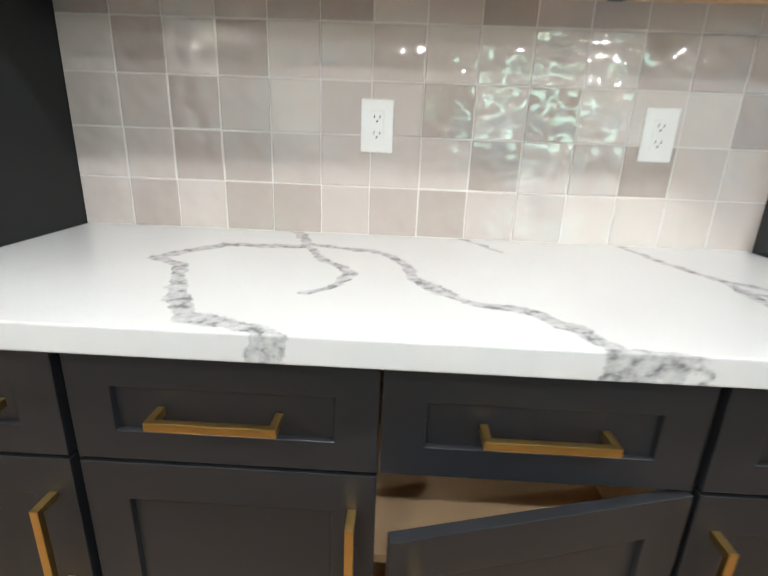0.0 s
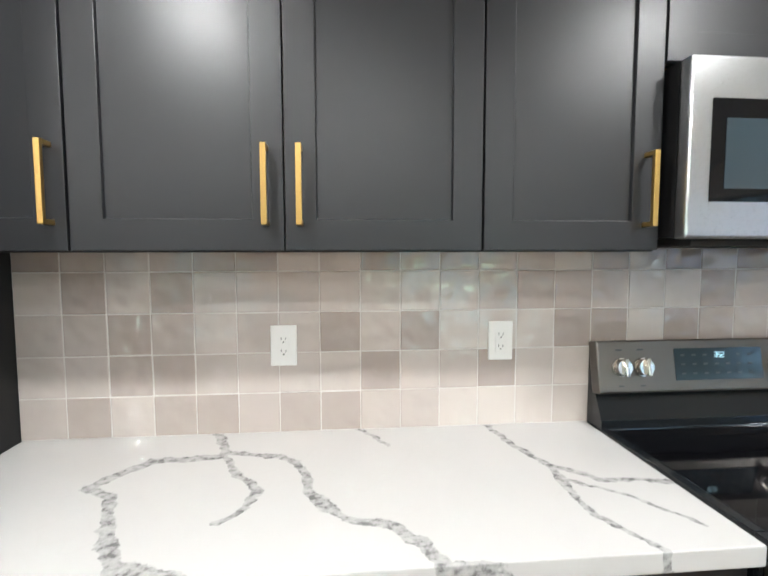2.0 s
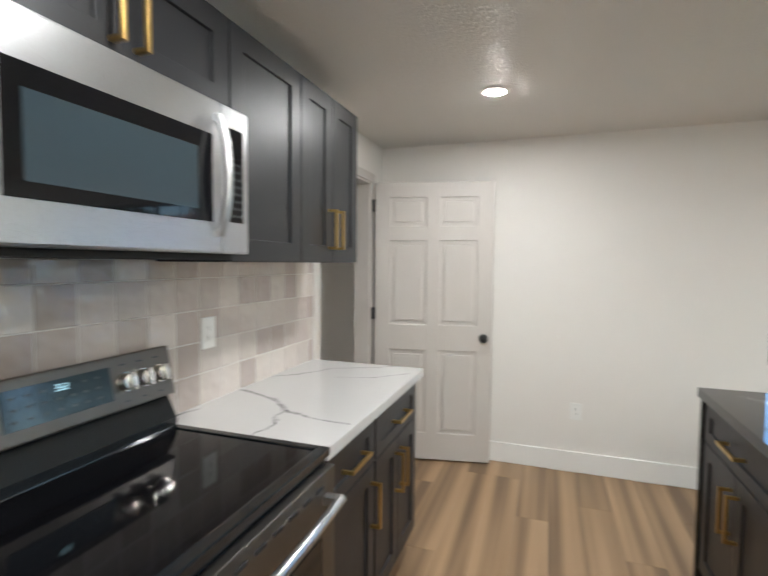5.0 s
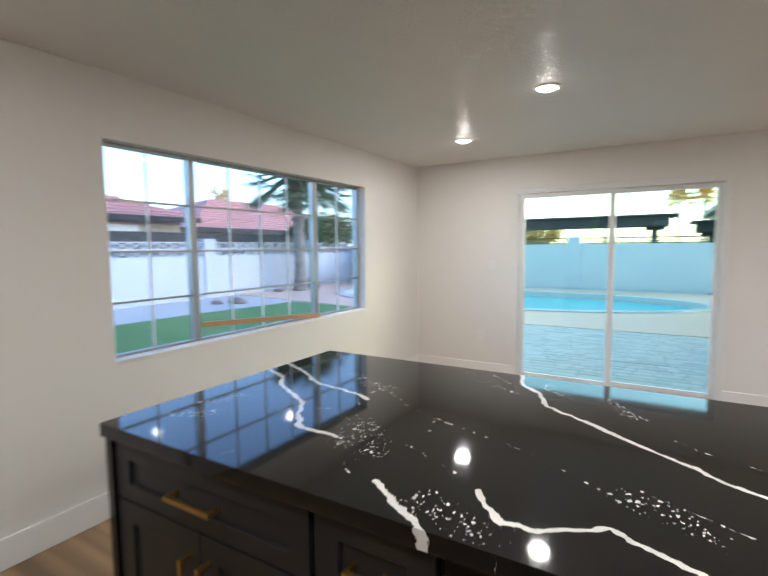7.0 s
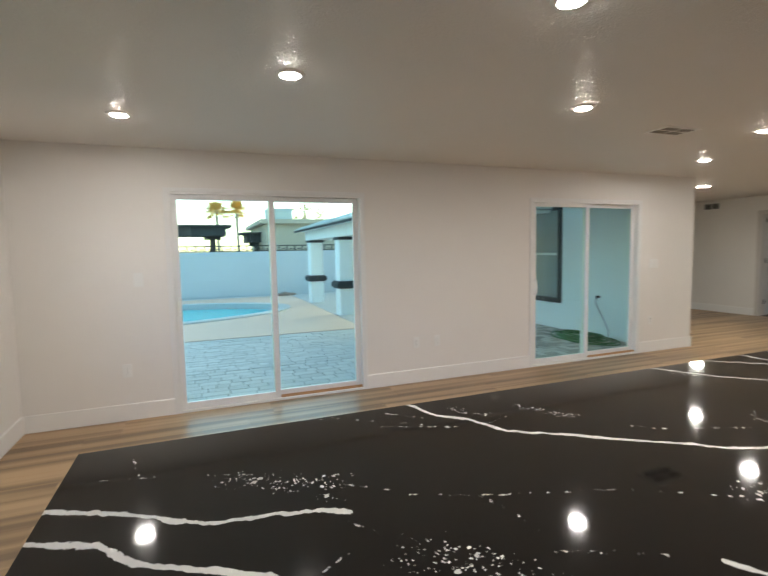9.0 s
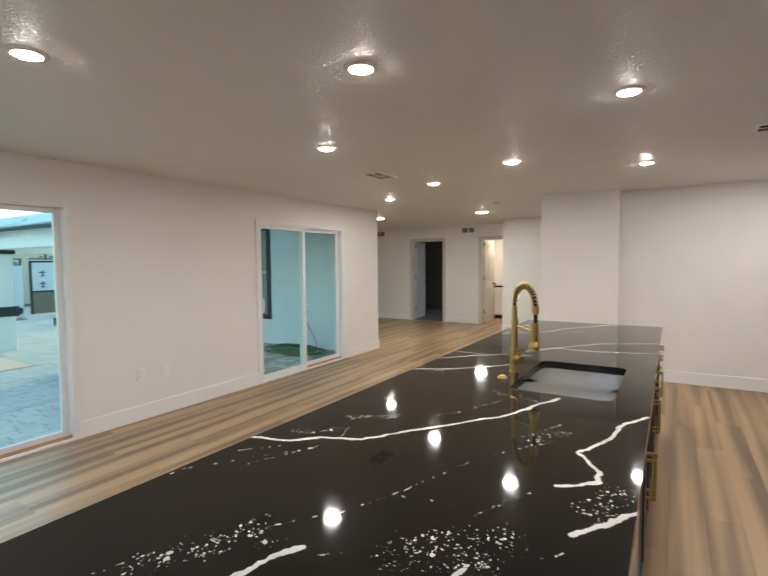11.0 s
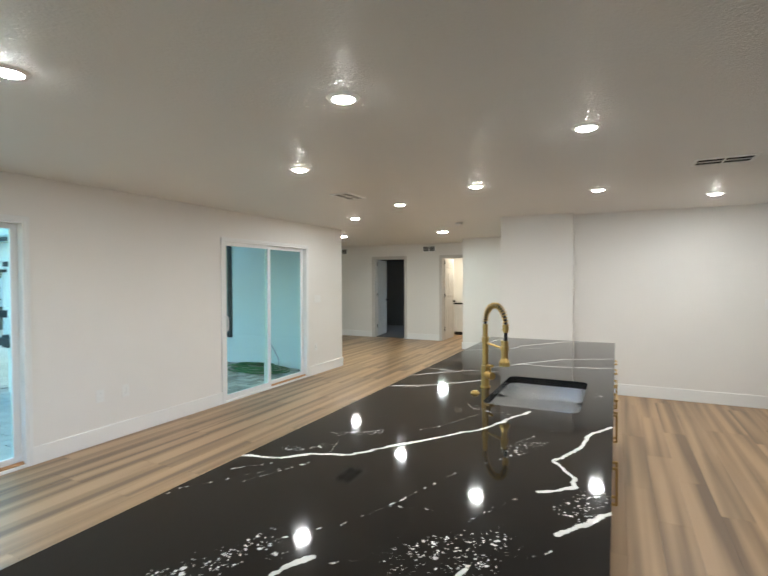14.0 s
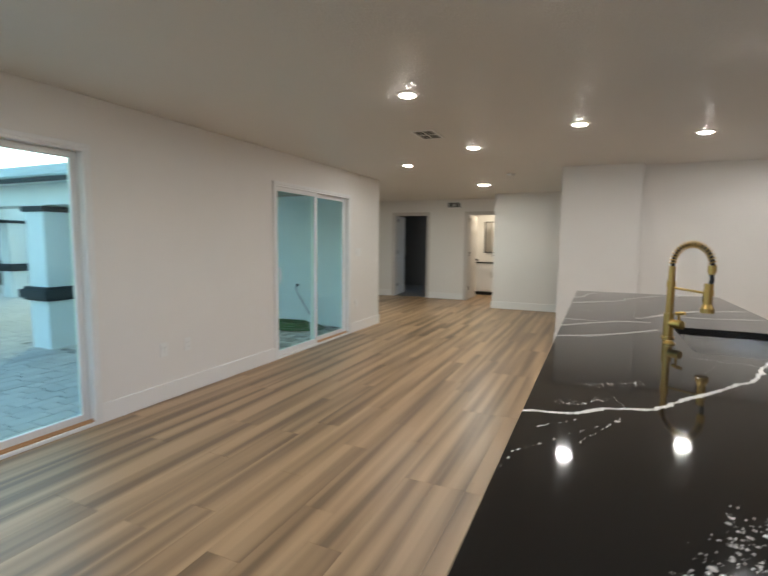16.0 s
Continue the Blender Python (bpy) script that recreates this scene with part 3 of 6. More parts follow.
def panel_door(name, m, width, height, label, knob_side=1, knob_mat=BLACK):
    """A six-panel door in its own plane: x along the width from the hinge, y the thickness, z up; then set by the pose m."""
    t = 0.035
    door = thing(name, label, "door", m.translation, kind="structure")
    door.matrix_world = m
    BASE[door.name] = Vector((0, 0, 0))
    st, mid = 0.115, 0.10
    pw = (width - 2 * st - mid) / 2
    rows = ((0.20, 0.81), (1.0, 1.61), (1.715, height - 0.11))
    bm = boxes((0, -t / 2 + 0.011, 0, width, t / 2 - 0.011, height))
    cols = [(st, st + pw), (st + pw + mid, width - st)]
    zs = [0.0] + [z for r in rows for z in r] + [height]
    for s in (-1, 1):
        y0, y1 = s * (t / 2 - 0.011), s * t / 2
        for a, b in ((0, st), (st + pw, st + pw + mid), (width - st, width)):
            box(bm, a, y0, 0, b, y1, height, 0.005)
        for a, b in zip(zs[0::2], zs[1::2]):
            for c, d in cols:
                box(bm, c - 0.004, y0, a, d + 0.004, y1, b, 0.005)
        for a, b in rows:
            for c, d in cols:
                box(bm, c + 0.028, y0, a + 0.028, d - 0.028, s * (t / 2 - 0.003), b - 0.028, 0.0075)
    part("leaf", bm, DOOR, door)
    for s in (-1, 1):
        k = bmesh.new()
        cyl(k, (width - 0.062, s * t / 2, 0.912), (width - 0.062, s * (t / 2 + 0.008), 0.912), 0.03)
        cyl(k, (width - 0.062, s * (t / 2 + 0.006), 0.912), (width - 0.062, s * (t / 2 + 0.035), 0.912), 0.011)
        bmesh.ops.create_uvsphere(k, u_segments=18, v_segments=10, radius=0.028, matrix=Matrix.Translation((width - 0.062, s * (t / 2 + 0.045), 0.912)))
        part("knob", k, knob_mat, door, "round black door knob", True)
    for z in (0.22, 1.03, 1.82):
        h = boxes((-0.022, -t / 2 - 0.002, z, 0.004, -t / 2 + 0.004, z + 0.09))
        cyl(h, (0.0, -t / 2 - 0.004, z), (0.0, -t / 2 - 0.004, z + 0.09), 0.006)
        part("hinge", h, BLACK, door, "black steel hinge")
    return door


panel_door("door_1", pose(4.490, -0.034, 0.012, 0, 0, -79), 0.855, 2.03, "white six-panel door standing open, with a black knob")
panel_door("door_2", pose(WEST - T + 0.01, D1A + 0.02, 0.012, 0, 0, 189), 0.81, 1.97, "white six-panel bedroom door standing open")
panel_door("door_3", pose(WEST - T + 0.01, D2A + 0.02, 0.012, 0, 0, 180), 0.70, 1.97, "white six-panel bathroom door standing open")


def slider(name, x0, x1, label):
    """A two-leaf vinyl patio door: the leaf at the greater x runs on the inner track."""
    door = thing(name, label, "sliding door", ((x0 + x1) / 2, SOUTH, 0), kind="structure")
    y, z = SOUTH, SZ
    f = 0.032
    part("door_frame", boxes((x0, y - 0.11, 0.0, x0 + f, y + 0.012, z), (x1 - f, y - 0.11, 0.0, x1, y + 0.012, z), (x0 + f, y - 0.11, z - f, x1 - f, y + 0.012, z), (x0 + f, y - 0.11, 0, x1 - f, y + 0.012, 0.022),
                             (x0 - 0.02, y, 0, x0 + 0.01, y + 0.016, z + 0.02), (x1 - 0.01, y, 0, x1 + 0.02, y + 0.016, z + 0.02), (x0 - 0.02, y, z - 0.012, x1 + 0.02, y + 0.018, z + 0.022), bev=0.003), VINYL, door)
    mid, s = (x0 + x1) / 2, 0.052
    for a, b, ya, yb in ((mid - 0.03, x1 - f, y - 0.045, y - 0.012), (x0 + f, mid + 0.025, y - 0.09, y - 0.057)):
        leaf = part("sash", boxes((a, ya, 0.024, a + s, yb, z - f), (b - s, ya, 0.024, b, yb, z - f), (a + s, ya, z - f - 0.045, b - s, yb, z - f), (a + s, ya, 0.024, b - s, yb, 0.085), bev=0.004), VINYL, door)
        pane = part("pane", boxes((a + s - 0.004, (ya + yb) / 2 - 0.003, 0.082, b - s + 0.004, (ya + yb) / 2 + 0.003, z - f - 0.042)), DOOR_PANE, leaf, "clear glass pane")
        pane.visible_shadow = False
    part("track", boxes((x0 + f, y - 0.05, 0.022, mid - 0.03, y - 0.012, 0.034), (x0 + f, y - 0.03, 0.022, mid - 0.03, y - 0.024, 0.046)), STICK, door, "tan worn sill track")
    h = tube(bmesh.new(), [(x1 - 0.055, y - 0.012, 0.88), (x1 - 0.055, y + 0.03, 0.885), (x1 - 0.055, y + 0.04, 0.93), (x1 - 0.055, y + 0.04, 1.0), (x1 - 0.055, y + 0.03, 1.045), (x1 - 0.055, y - 0.012, 1.05)], 0.009)
    part("handle", h, VINYL, door, "white pull handle", True)
    part("latch", boxes((x0 + 0.004, y + 0.01, 0.93, x0 + 0.03, y + 0.024, 0.97), bev=0.002), VINYL, door)
    return door


slider("door_4", AX0, AX1, "white vinyl sliding glass patio door, closed")
slider("door_5", BX0, BX1, "white vinyl sliding glass patio door, closed, beside the house wing")


def kitchen_window():
    """A three-light aluminium window with slim glazing bars, set back in a plastered reveal."""
    w = thing("window_1", "wide grey aluminium sliding window with slim glazing bars", "window", (EAST + 0.1, -3.77, WZ0), kind="structure")
    x0, x1 = EAST + 0.075, EAST + 0.115
    m1, m2, f = -3.118, -4.325, 0.02
    part("window_frame", boxes((x0, WY0, WZ0, x1, WY0 + f, WZ1), (x0, WY1 - f, WZ0, x1, WY1, WZ1), (x0, WY0 + f, WZ1 - f, x1, WY1 - f, WZ1), (x0, WY0 + f, WZ0, x1, WY1 - f, WZ0 + f),
                               (x0 - 0.01, m1 - 0.022, WZ0 + f, x1, m1 + 0.022, WZ1 - f), (x0 - 0.01, m2 - 0.025, WZ0 + f, x1, m2 + 0.025, WZ1 - f), bev=0.002), ALU, w)
    part("window_sill", box(bmesh.new(), EAST - 0.006, WY0, WZ0 - 0.012, x0, WY1, WZ0 + 0.006, 0.003), TRIM, w)
    zs = [WZ0 + f + (WZ1 - WZ0 - 2 * f) * k / 4 for k in (1, 2, 3)]
    for a, b, n in ((WY1 - f, m1 + 0.022, 2), (m1 - 0.022, m2 + 0.025, 4), (m2 - 0.025, WY0 + f, 2)):
        pane = part("pane", boxes((x0 + 0.018, b, WZ0 + f, x0 + 0.023, a, WZ1 - f)), PANE, w, "clear glass pane")
        pane.visible_shadow = False
        for z in zs:
            part("glazing_bar", boxes((x0 + 0.012, b, z - 0.006, x0 + 0.029, a, z + 0.006)), ALU, w)
        for k in range(1, n):
            yy = a + (b - a) * k / n
            part("glazing_bar", boxes((x0 + 0.013, yy - 0.004, WZ0 + f, x0 + 0.026, yy + 0.004, WZ1 - f)), VINYL, w)


kitchen_window()
stick = boxes((EAST + 0.042, -4.34, WZ0 + 0.007, EAST + 0.07, -3.15, WZ0 + 0.04), bev=0.003)
stick.transform(Matrix.Translation((0, -4.34, WZ0 + 0.007)) @ pose(0, 0, 0, 4.2) @ Matrix.Translation((0, 4.34, -WZ0 - 0.007)))
solid("security_stick", stick, STICK, "bare wooden stick lying in the window track", "stick")


def wing_window():
    w = thing("window_2", "black-framed window with cream blinds in the stucco wing", "window", (WING + 0.06, -9.36, GZ0), kind="structure")
    x1 = WING + T + 0.03
    f = 0.09
    part("window_frame", boxes((x1 - 0.1, GY0 - f, GZ0 - f, x1, GY0, GZ1 + f), (x1 - 0.1, GY1, GZ0 - f, x1, GY1 + f, GZ1 + f), (x1 - 0.1, GY0, GZ1, x1, GY1, GZ1 + f), (x1 - 0.1, GY0, GZ0 - f, x1, GY1, GZ0), bev=0.005), BLACK, w)
    part("meeting_rail", boxes((x1 - 0.07, GY0, 1.28, x1 - 0.03, GY1, 1.32), (x1 - 0.07, -9.38, GZ0, x1 - 0.035, -9.34, GZ1)), VINYL, w)
    pane = part("pane", boxes((x1 - 0.052, GY0, GZ0, x1 - 0.047, GY1, GZ1)), PANE, w)
    pane.visible_shadow = False
    bm = bmesh.new()
    n = 42
    for k in range(n):
        z = GZ0 + (k + 0.5) * (GZ1 - GZ0) / n
        v = [bm.verts.new(p) for p in ((WING + 0.012, GY0, z - 0.016), (WING + 0.012, GY1, z - 0.016), (WING + 0.034, GY1, z + 0.019), (WING + 0.034, GY0, z + 0.019))]
        bm.faces.new(v)
    part("blind", bm, BLIND, w, "cream horizontal blind, lowered")


wing_window()


# ---- lamps ----
LAMPS = [(2.853, -4.08), (3.772, -5.111), (0.939, -4.06), (2.006, -3.022), (1.037, -2.037), (-0.329, -3.033), (-1.024, -2.041), (-0.974, -4.084), (-1.811, -5.147),
         (3.73, -0.965), (2.08, -1.0), (0.42, -1.0), (-1.80, -1.0)]
LIVING_LAMPS = [(-4.19, -4.69), (-4.125, -6.755)]


def downlight(x, y, r=0.06, watts=LAMP_WATTS, colour=LAMP_COLOUR):
    lamp = thing("recessed_downlight", "round white recessed ceiling downlight, lit", "ceiling light", (x, y, TOP), "ceiling downlights")
    bm = bmesh.new()
    lens, n = 0.84 * r, 36
    rings = []
    for rad, drop in ((r + 0.018, 0.0), (r + 0.012, 0.007), (lens + 0.004, 0.010), (lens, 0.007)):
        rings.append([bm.verts.new((x + rad * math.cos(2 * math.pi * k / n), y + rad * math.sin(2 * math.pi * k / n), TOP - drop)) for k in range(n)])
    for p, q in zip(rings, rings[1:]):
        for k in range(n):
            bm.faces.new((p[k], p[(k + 1) % n], q[(k + 1) % n], q[k]))
    part("trim_ring", bm, TRIM, lamp, "white trim ring", True)
    dome = cyl(cyl(bmesh.new(), (x, y, TOP - 0.0105), (x, y, TOP - 0.002), lens - 0.002, lens, n=n), (x, y, TOP - 0.016), (x, y, TOP - 0.0105), lens - 0.014, lens - 0.002, n=n)
    part("lens", dome, LENS, lamp, "glowing white lens")
    light = new("downlight_beam", bpy.data.lights.new("downlight_beam", "AREA"))
    light.data.shape, light.data.size, light.data.energy, light.data.color = "DISK", 2 * lens, watts, colour
    light.location = (x, y, TOP - 0.018)
    return lamp


for lx, ly in LAMPS:
    downlight(lx, ly)
for lx, ly in LIVING_LAMPS:
    downlight(lx, ly, 0.1, 2.3 * LAMP_WATTS, (0.82, 1.0, 0.97))
bath = new("vanity_light_glow", bpy.data.lights.new("vanity_light_glow", "AREA"))
bath.data.size, bath.data.energy, bath.data.color = 0.5, 2.6, (1, 0.88, 0.68)
bath.location = (-7.8, -5.2, TOP - 0.03)


# ---- kitchen cabinets ----
def shaker(x0, z0, x1, z1, y, s, rail=0.066, head=None):
    """A shaker front in a plane of constant y; s is the way it faces along y."""
    head = head or rail
    t, rec = 0.019, 0.009
    bm = bmesh.new()

    def ring(dx, dz, yy):
        return [bm.verts.new(p) for p in ((x0 + dx, yy, z0 + dz), (x1 - dx, yy, z0 + dz), (x1 - dx, yy, z1 - dz), (x0 + dx, yy, z1 - dz))]
    rings = [ring(0, 0, y - s * t), ring(0, 0, y), ring(rail, head, y), ring(rail + 0.002, head + 0.002, y - s * rec)]
    for p, q in zip(rings, rings[1:]):
        for k in range(4):
            bm.faces.new((p[k], p[(k + 1) % 4], q[(k + 1) % 4], q[k]))
    bm.faces.new(rings[0]), bm.faces.new(rings[-1])
    rim = [e for e in bm.edges if all(v in rings[1] or v in rings[2] for v in e.verts) and (all(v in rings[1] for v in e.verts) or all(v in rings[2] for v in e.verts))]
    bmesh.ops.bevel(bm, geom=rim, offset=0.0014, segments=2, affect="EDGES", profile=0.6)
    return bm


def pull(x, z, y, s, upright, length=0.178):
    """A square brass bar pull on two feet."""
    h, w, out = length / 2, 0.0065, 0.042
    if upright:
        rows = ((x - w, y + s * (out - 0.011), z - h, x + w, y + s * out, z + h), (x - w, y, z - h, x + w, y + s * (out - 0.011), z - h + 0.011), (x - w, y, z + h - 0.011, x + w, y + s * (out - 0.011), z + h))
    else:
        rows = ((x - h, y + s * (out - 0.011), z - w, x + h, y + s * out, z + w), (x - h, y, z - w, x - h + 0.011, y + s * (out - 0.011), z + w), (x + h - 0.011, y, z - w, x + h, y + s * (out - 0.011), z + w))
    return boxes(*rows, bev=0.0012)


def base_cabinet(x0, x1, y_front, y_back, s, drawers, doors, label, ajar=None, group="base cabinets", drawer_pull=0.178):
    """drawers: (x0, x1); doors: (x0, x1, x of the pull). s: the way the fronts face along y."""
    c = thing("base_cabinet", label, "cabinet", ((x0 + x1) / 2, y_back, 0), group)
    yb = y_front - s * 0.02
    part("body", boxes((x0, y_back, 0.105, x0 + 0.016, yb, 0.872), (x1 - 0.016, y_back, 0.105, x1, yb, 0.872), (x0 + 0.016, y_back, 0.105, x1 - 0.016, yb, 0.121), (x0 + 0.016, y_back, 0.121, x1 - 0.016, y_back + s * 0.01, 0.872),
                       (x0 + 0.016, yb - s * 0.02, 0.858, x1 - 0.016, yb, 0.872)), CABINET, c)
    ya, yi = y_back + s * 0.012, yb - s * 0.004
    part("inner_floor", boxes((x0 + 0.017, ya, 0.122, x1 - 0.017, yi, 0.128)), BIRCH, c, "pale birch lining")
    part("inner_side", boxes((x0 + 0.017, ya, 0.128, x0 + 0.022, yi, 0.68)), BIRCH, c, "pale birch lining")
    part("inner_side", boxes((x1 - 0.022, ya, 0.128, x1 - 0.017, yi, 0.68)), BIRCH, c, "pale birch lining")
    height, inset = (0.49, 0.012) if ajar else (0.42, 0.12)
    part("shelf", boxes((x0 + 0.022, ya + s * 0.007, height, x1 - 0.022, yb - s * inset, height + 0.016)), BIRCH, c, "pale birch shelf")
    part("inner_back", boxes((x0 + 0.022, y_back + s * 0.011, 0.128, x1 - 0.022, y_back + s * 0.018, 0.68)), BIRCH, c, "pale birch lining")
    part("toe_kick", boxes((x0, y_back, 0, x1, y_front - s * 0.085, 0.104)), TOE, c)
    edge = lambda v: 0.007 if v in (x0, x1) else 0.002
    for a, b in drawers:
        d = part("drawer_front", shaker(a + edge(a), 0.693, b - edge(b), 0.861, y_front, s, 0.062, 0.048), CABINET, c)
        part("handle", pull((a + b) / 2, 0.779, y_front, s, False, drawer_pull), BRASS, d, "brushed brass bar pull")
        part("drawer_box", boxes((a + 0.025, y_back + s * 0.05, 0.735, b - 0.025, y_front - s * 0.021, 0.84)), BIRCH, d, "birch drawer box")
    for a, b, hx in doors:
        bm = shaker(a + edge(a), 0.112, b - edge(b), 0.686, y_front, s)
        hb = pull(hx, 0.537, y_front, s, True)
        if ajar and a <= ajar[0] <= b:
            pivot = Vector((b if abs(hx - a) < abs(hx - b) else a, y_front - s * 0.019, 0))
            turn = Matrix.Translation(pivot) @ pose(0, 0, 0, 0, 0, ajar[1]) @ Matrix.Translation(-pivot)
            bm.transform(turn), hb.transform(turn)
        d = part("door", bm, CABINET, c, "door standing ajar" if ajar and a <= ajar[0] <= b else "")
        part("handle", hb, BRASS, d, "brushed brass bar pull")
    return c


YF, YB = -0.628, -0.004
base_cabinet(0.003, 0.344, YF, YB, -1, [(0.003, 0.344)], [(0.003, 0.344, 0.302)], "black-grey shaker base cabinet with brass pulls")
base_cabinet(0.346, 1.247, YF, YB, -1, [(0.346, 0.794), (0.794, 1.247)], [(0.346, 0.794, 0.757), (0.794, 1.247, 0.831)], "wide black-grey shaker base cabinet, one door ajar", ajar=(1.0, 15))
base_cabinet(1.249, 1.682, YF, YB, -1, [(1.249, 1.682)], [(1.249, 1.682, 1.291)], "black-grey shaker base cabinet beside the range")
base_cabinet(2.458, 2.905, YF, YB, -1, [(2.458, 2.905)], [(2.458, 2.905, 2.865)], "black-grey shaker base cabinet beside the range")
base_cabinet(2.907, 3.50, YF, YB, -1, [(2.907, 3.50)], [(2.907, 3.2035, 3.168), (3.2035, 3.50, 3.238)], "black-grey two-door shaker base cabinet ending the run")


def upper_cabinet(x0, x1, z0, z1, doors, label, y=UP_Y, depth=0.30, y_back=-0.014, name="wall_cabinet", mid_pull=0.0):
    c = thing(name, label, "cabinet", ((x0 + x1) / 2, y_back, z0), "wall cabinets")
    yb = y + 0.02
    part("body", boxes((x0, y_back, z0, x0 + 0.016, yb, z1), (x1 - 0.016, y_back, z0, x1, yb, z1), (x0 + 0.016, y_back, z1 - 0.016, x1 - 0.016, yb, z1), (x0 + 0.016, yb + 0.001, z0, x1 - 0.016, yb + 0.018, z0 + 0.03)), CABINET, c)
    part("bottom_panel", boxes((x0 + 0.016, y_back, z0 + 0.014, x1 - 0.016, yb + 0.018, z0 + 0.026)), BIRCH, c, "pale birch underside")
    for rail in ((x0 + 0.016, y_back, z0 + 0.001, x1 - 0.016, y_back - 0.018, z0 + 0.014), (x0 + 0.0165, y_back - 0.0185, z0 + 0.001, x0 + 0.03, yb + 0.019, z0 + 0.0135), (x1 - 0.03, y_back - 0.0185, z0 + 0.001, x1 - 0.0165, yb + 0.019, z0 + 0.0135)):
        part("bottom_rail", boxes(rail), BIRCH, c, "pale birch rail")
    for a, b, hx in doors:
        d = part("door", shaker(a + 0.002, z0 + 0.004, b - 0.002, z1 - 0.004, y, -1, 0.07), CABINET, c)
        if hx is not None:
            hz = z0 + 0.06 + 0.089 if z1 - z0 > 0.5 else z0 + 0.13
            part("handle", pull(hx, hz, y, -1, True), BRASS, d, "brushed brass bar pull")
    return c


upper_cabinet(0.003, 0.318, UP_B, UP_T, [(0.003, 0.318, 0.286)], "narrow black-grey shaker wall cabinet")
upper_cabinet(0.32, 1.25, UP_B, UP_T, [(0.32, 0.787, 0.747), (0.787, 1.25, 0.823)], "wide black-grey shaker wall cabinet with brass pulls")
upper_cabinet(1.252, 1.694, UP_B, UP_T, [(1.252, 1.694, 1.655)], "black-grey shaker wall cabinet beside the microwave")
upper_cabinet(1.696, 2.452, 1.905, UP_T, [(1.696, 2.074, 2.04), (2.074, 2.452, 2.108)], "low black-grey shaker cabinet above the microwave")
upper_cabinet(2.454, 2.894, UP_B + 0.006, UP_T, [(2.454, 2.894, 2.476)], "black-grey shaker wall cabinet beside the microwave")
upper_cabinet(2.896, 3.47, UP_B + 0.006, UP_T, [(2.896, 3.183, 3.148), (3.183, 3.47, 3.218)], "black-grey shaker wall cabinet with two doors")
upper_cabinet(-1.03, -0.021, 1.94, 2.235, [(-1.03, -0.526, -0.575), (-0.526, -0.021, -0.477)], "low black-grey cabinet over the empty fridge bay", y=-0.69, name="fridge_cabinet")
for xa in (-1.052, -0.0195):
    solid("tall_end_panel", box(bmesh.new(), xa, -0.70, 0, xa + 0.0185, -0.003, 2.238, 0.0015), PANEL, "tall black-grey end panel beside the fridge bay", "panel")
# Dark sheet added at the back, where the bay is only shaded.
solid("bay_shade_sheet", boxes((-1.03, -0.012, 0.0, -0.022, -0.004, 1.94)), BAY_SHADE, "near-black sheet giving the empty fridge bay its shade", "panel")

# ---- worktops ----
solid("worktop", box(bmesh.new(), 0.002, -0.655, 0.874, 1.686, -0.002, CT, 0.003), WHITE_QUARTZ, "white quartz worktop with grey veins", "worktop", "white worktops")
solid("worktop", box(bmesh.new(), 2.453, -0.648, 0.874, 3.573, -0.002, CT, 0.003), WHITE_QUARTZ, "white quartz worktop with grey veins", "worktop", "white worktops")


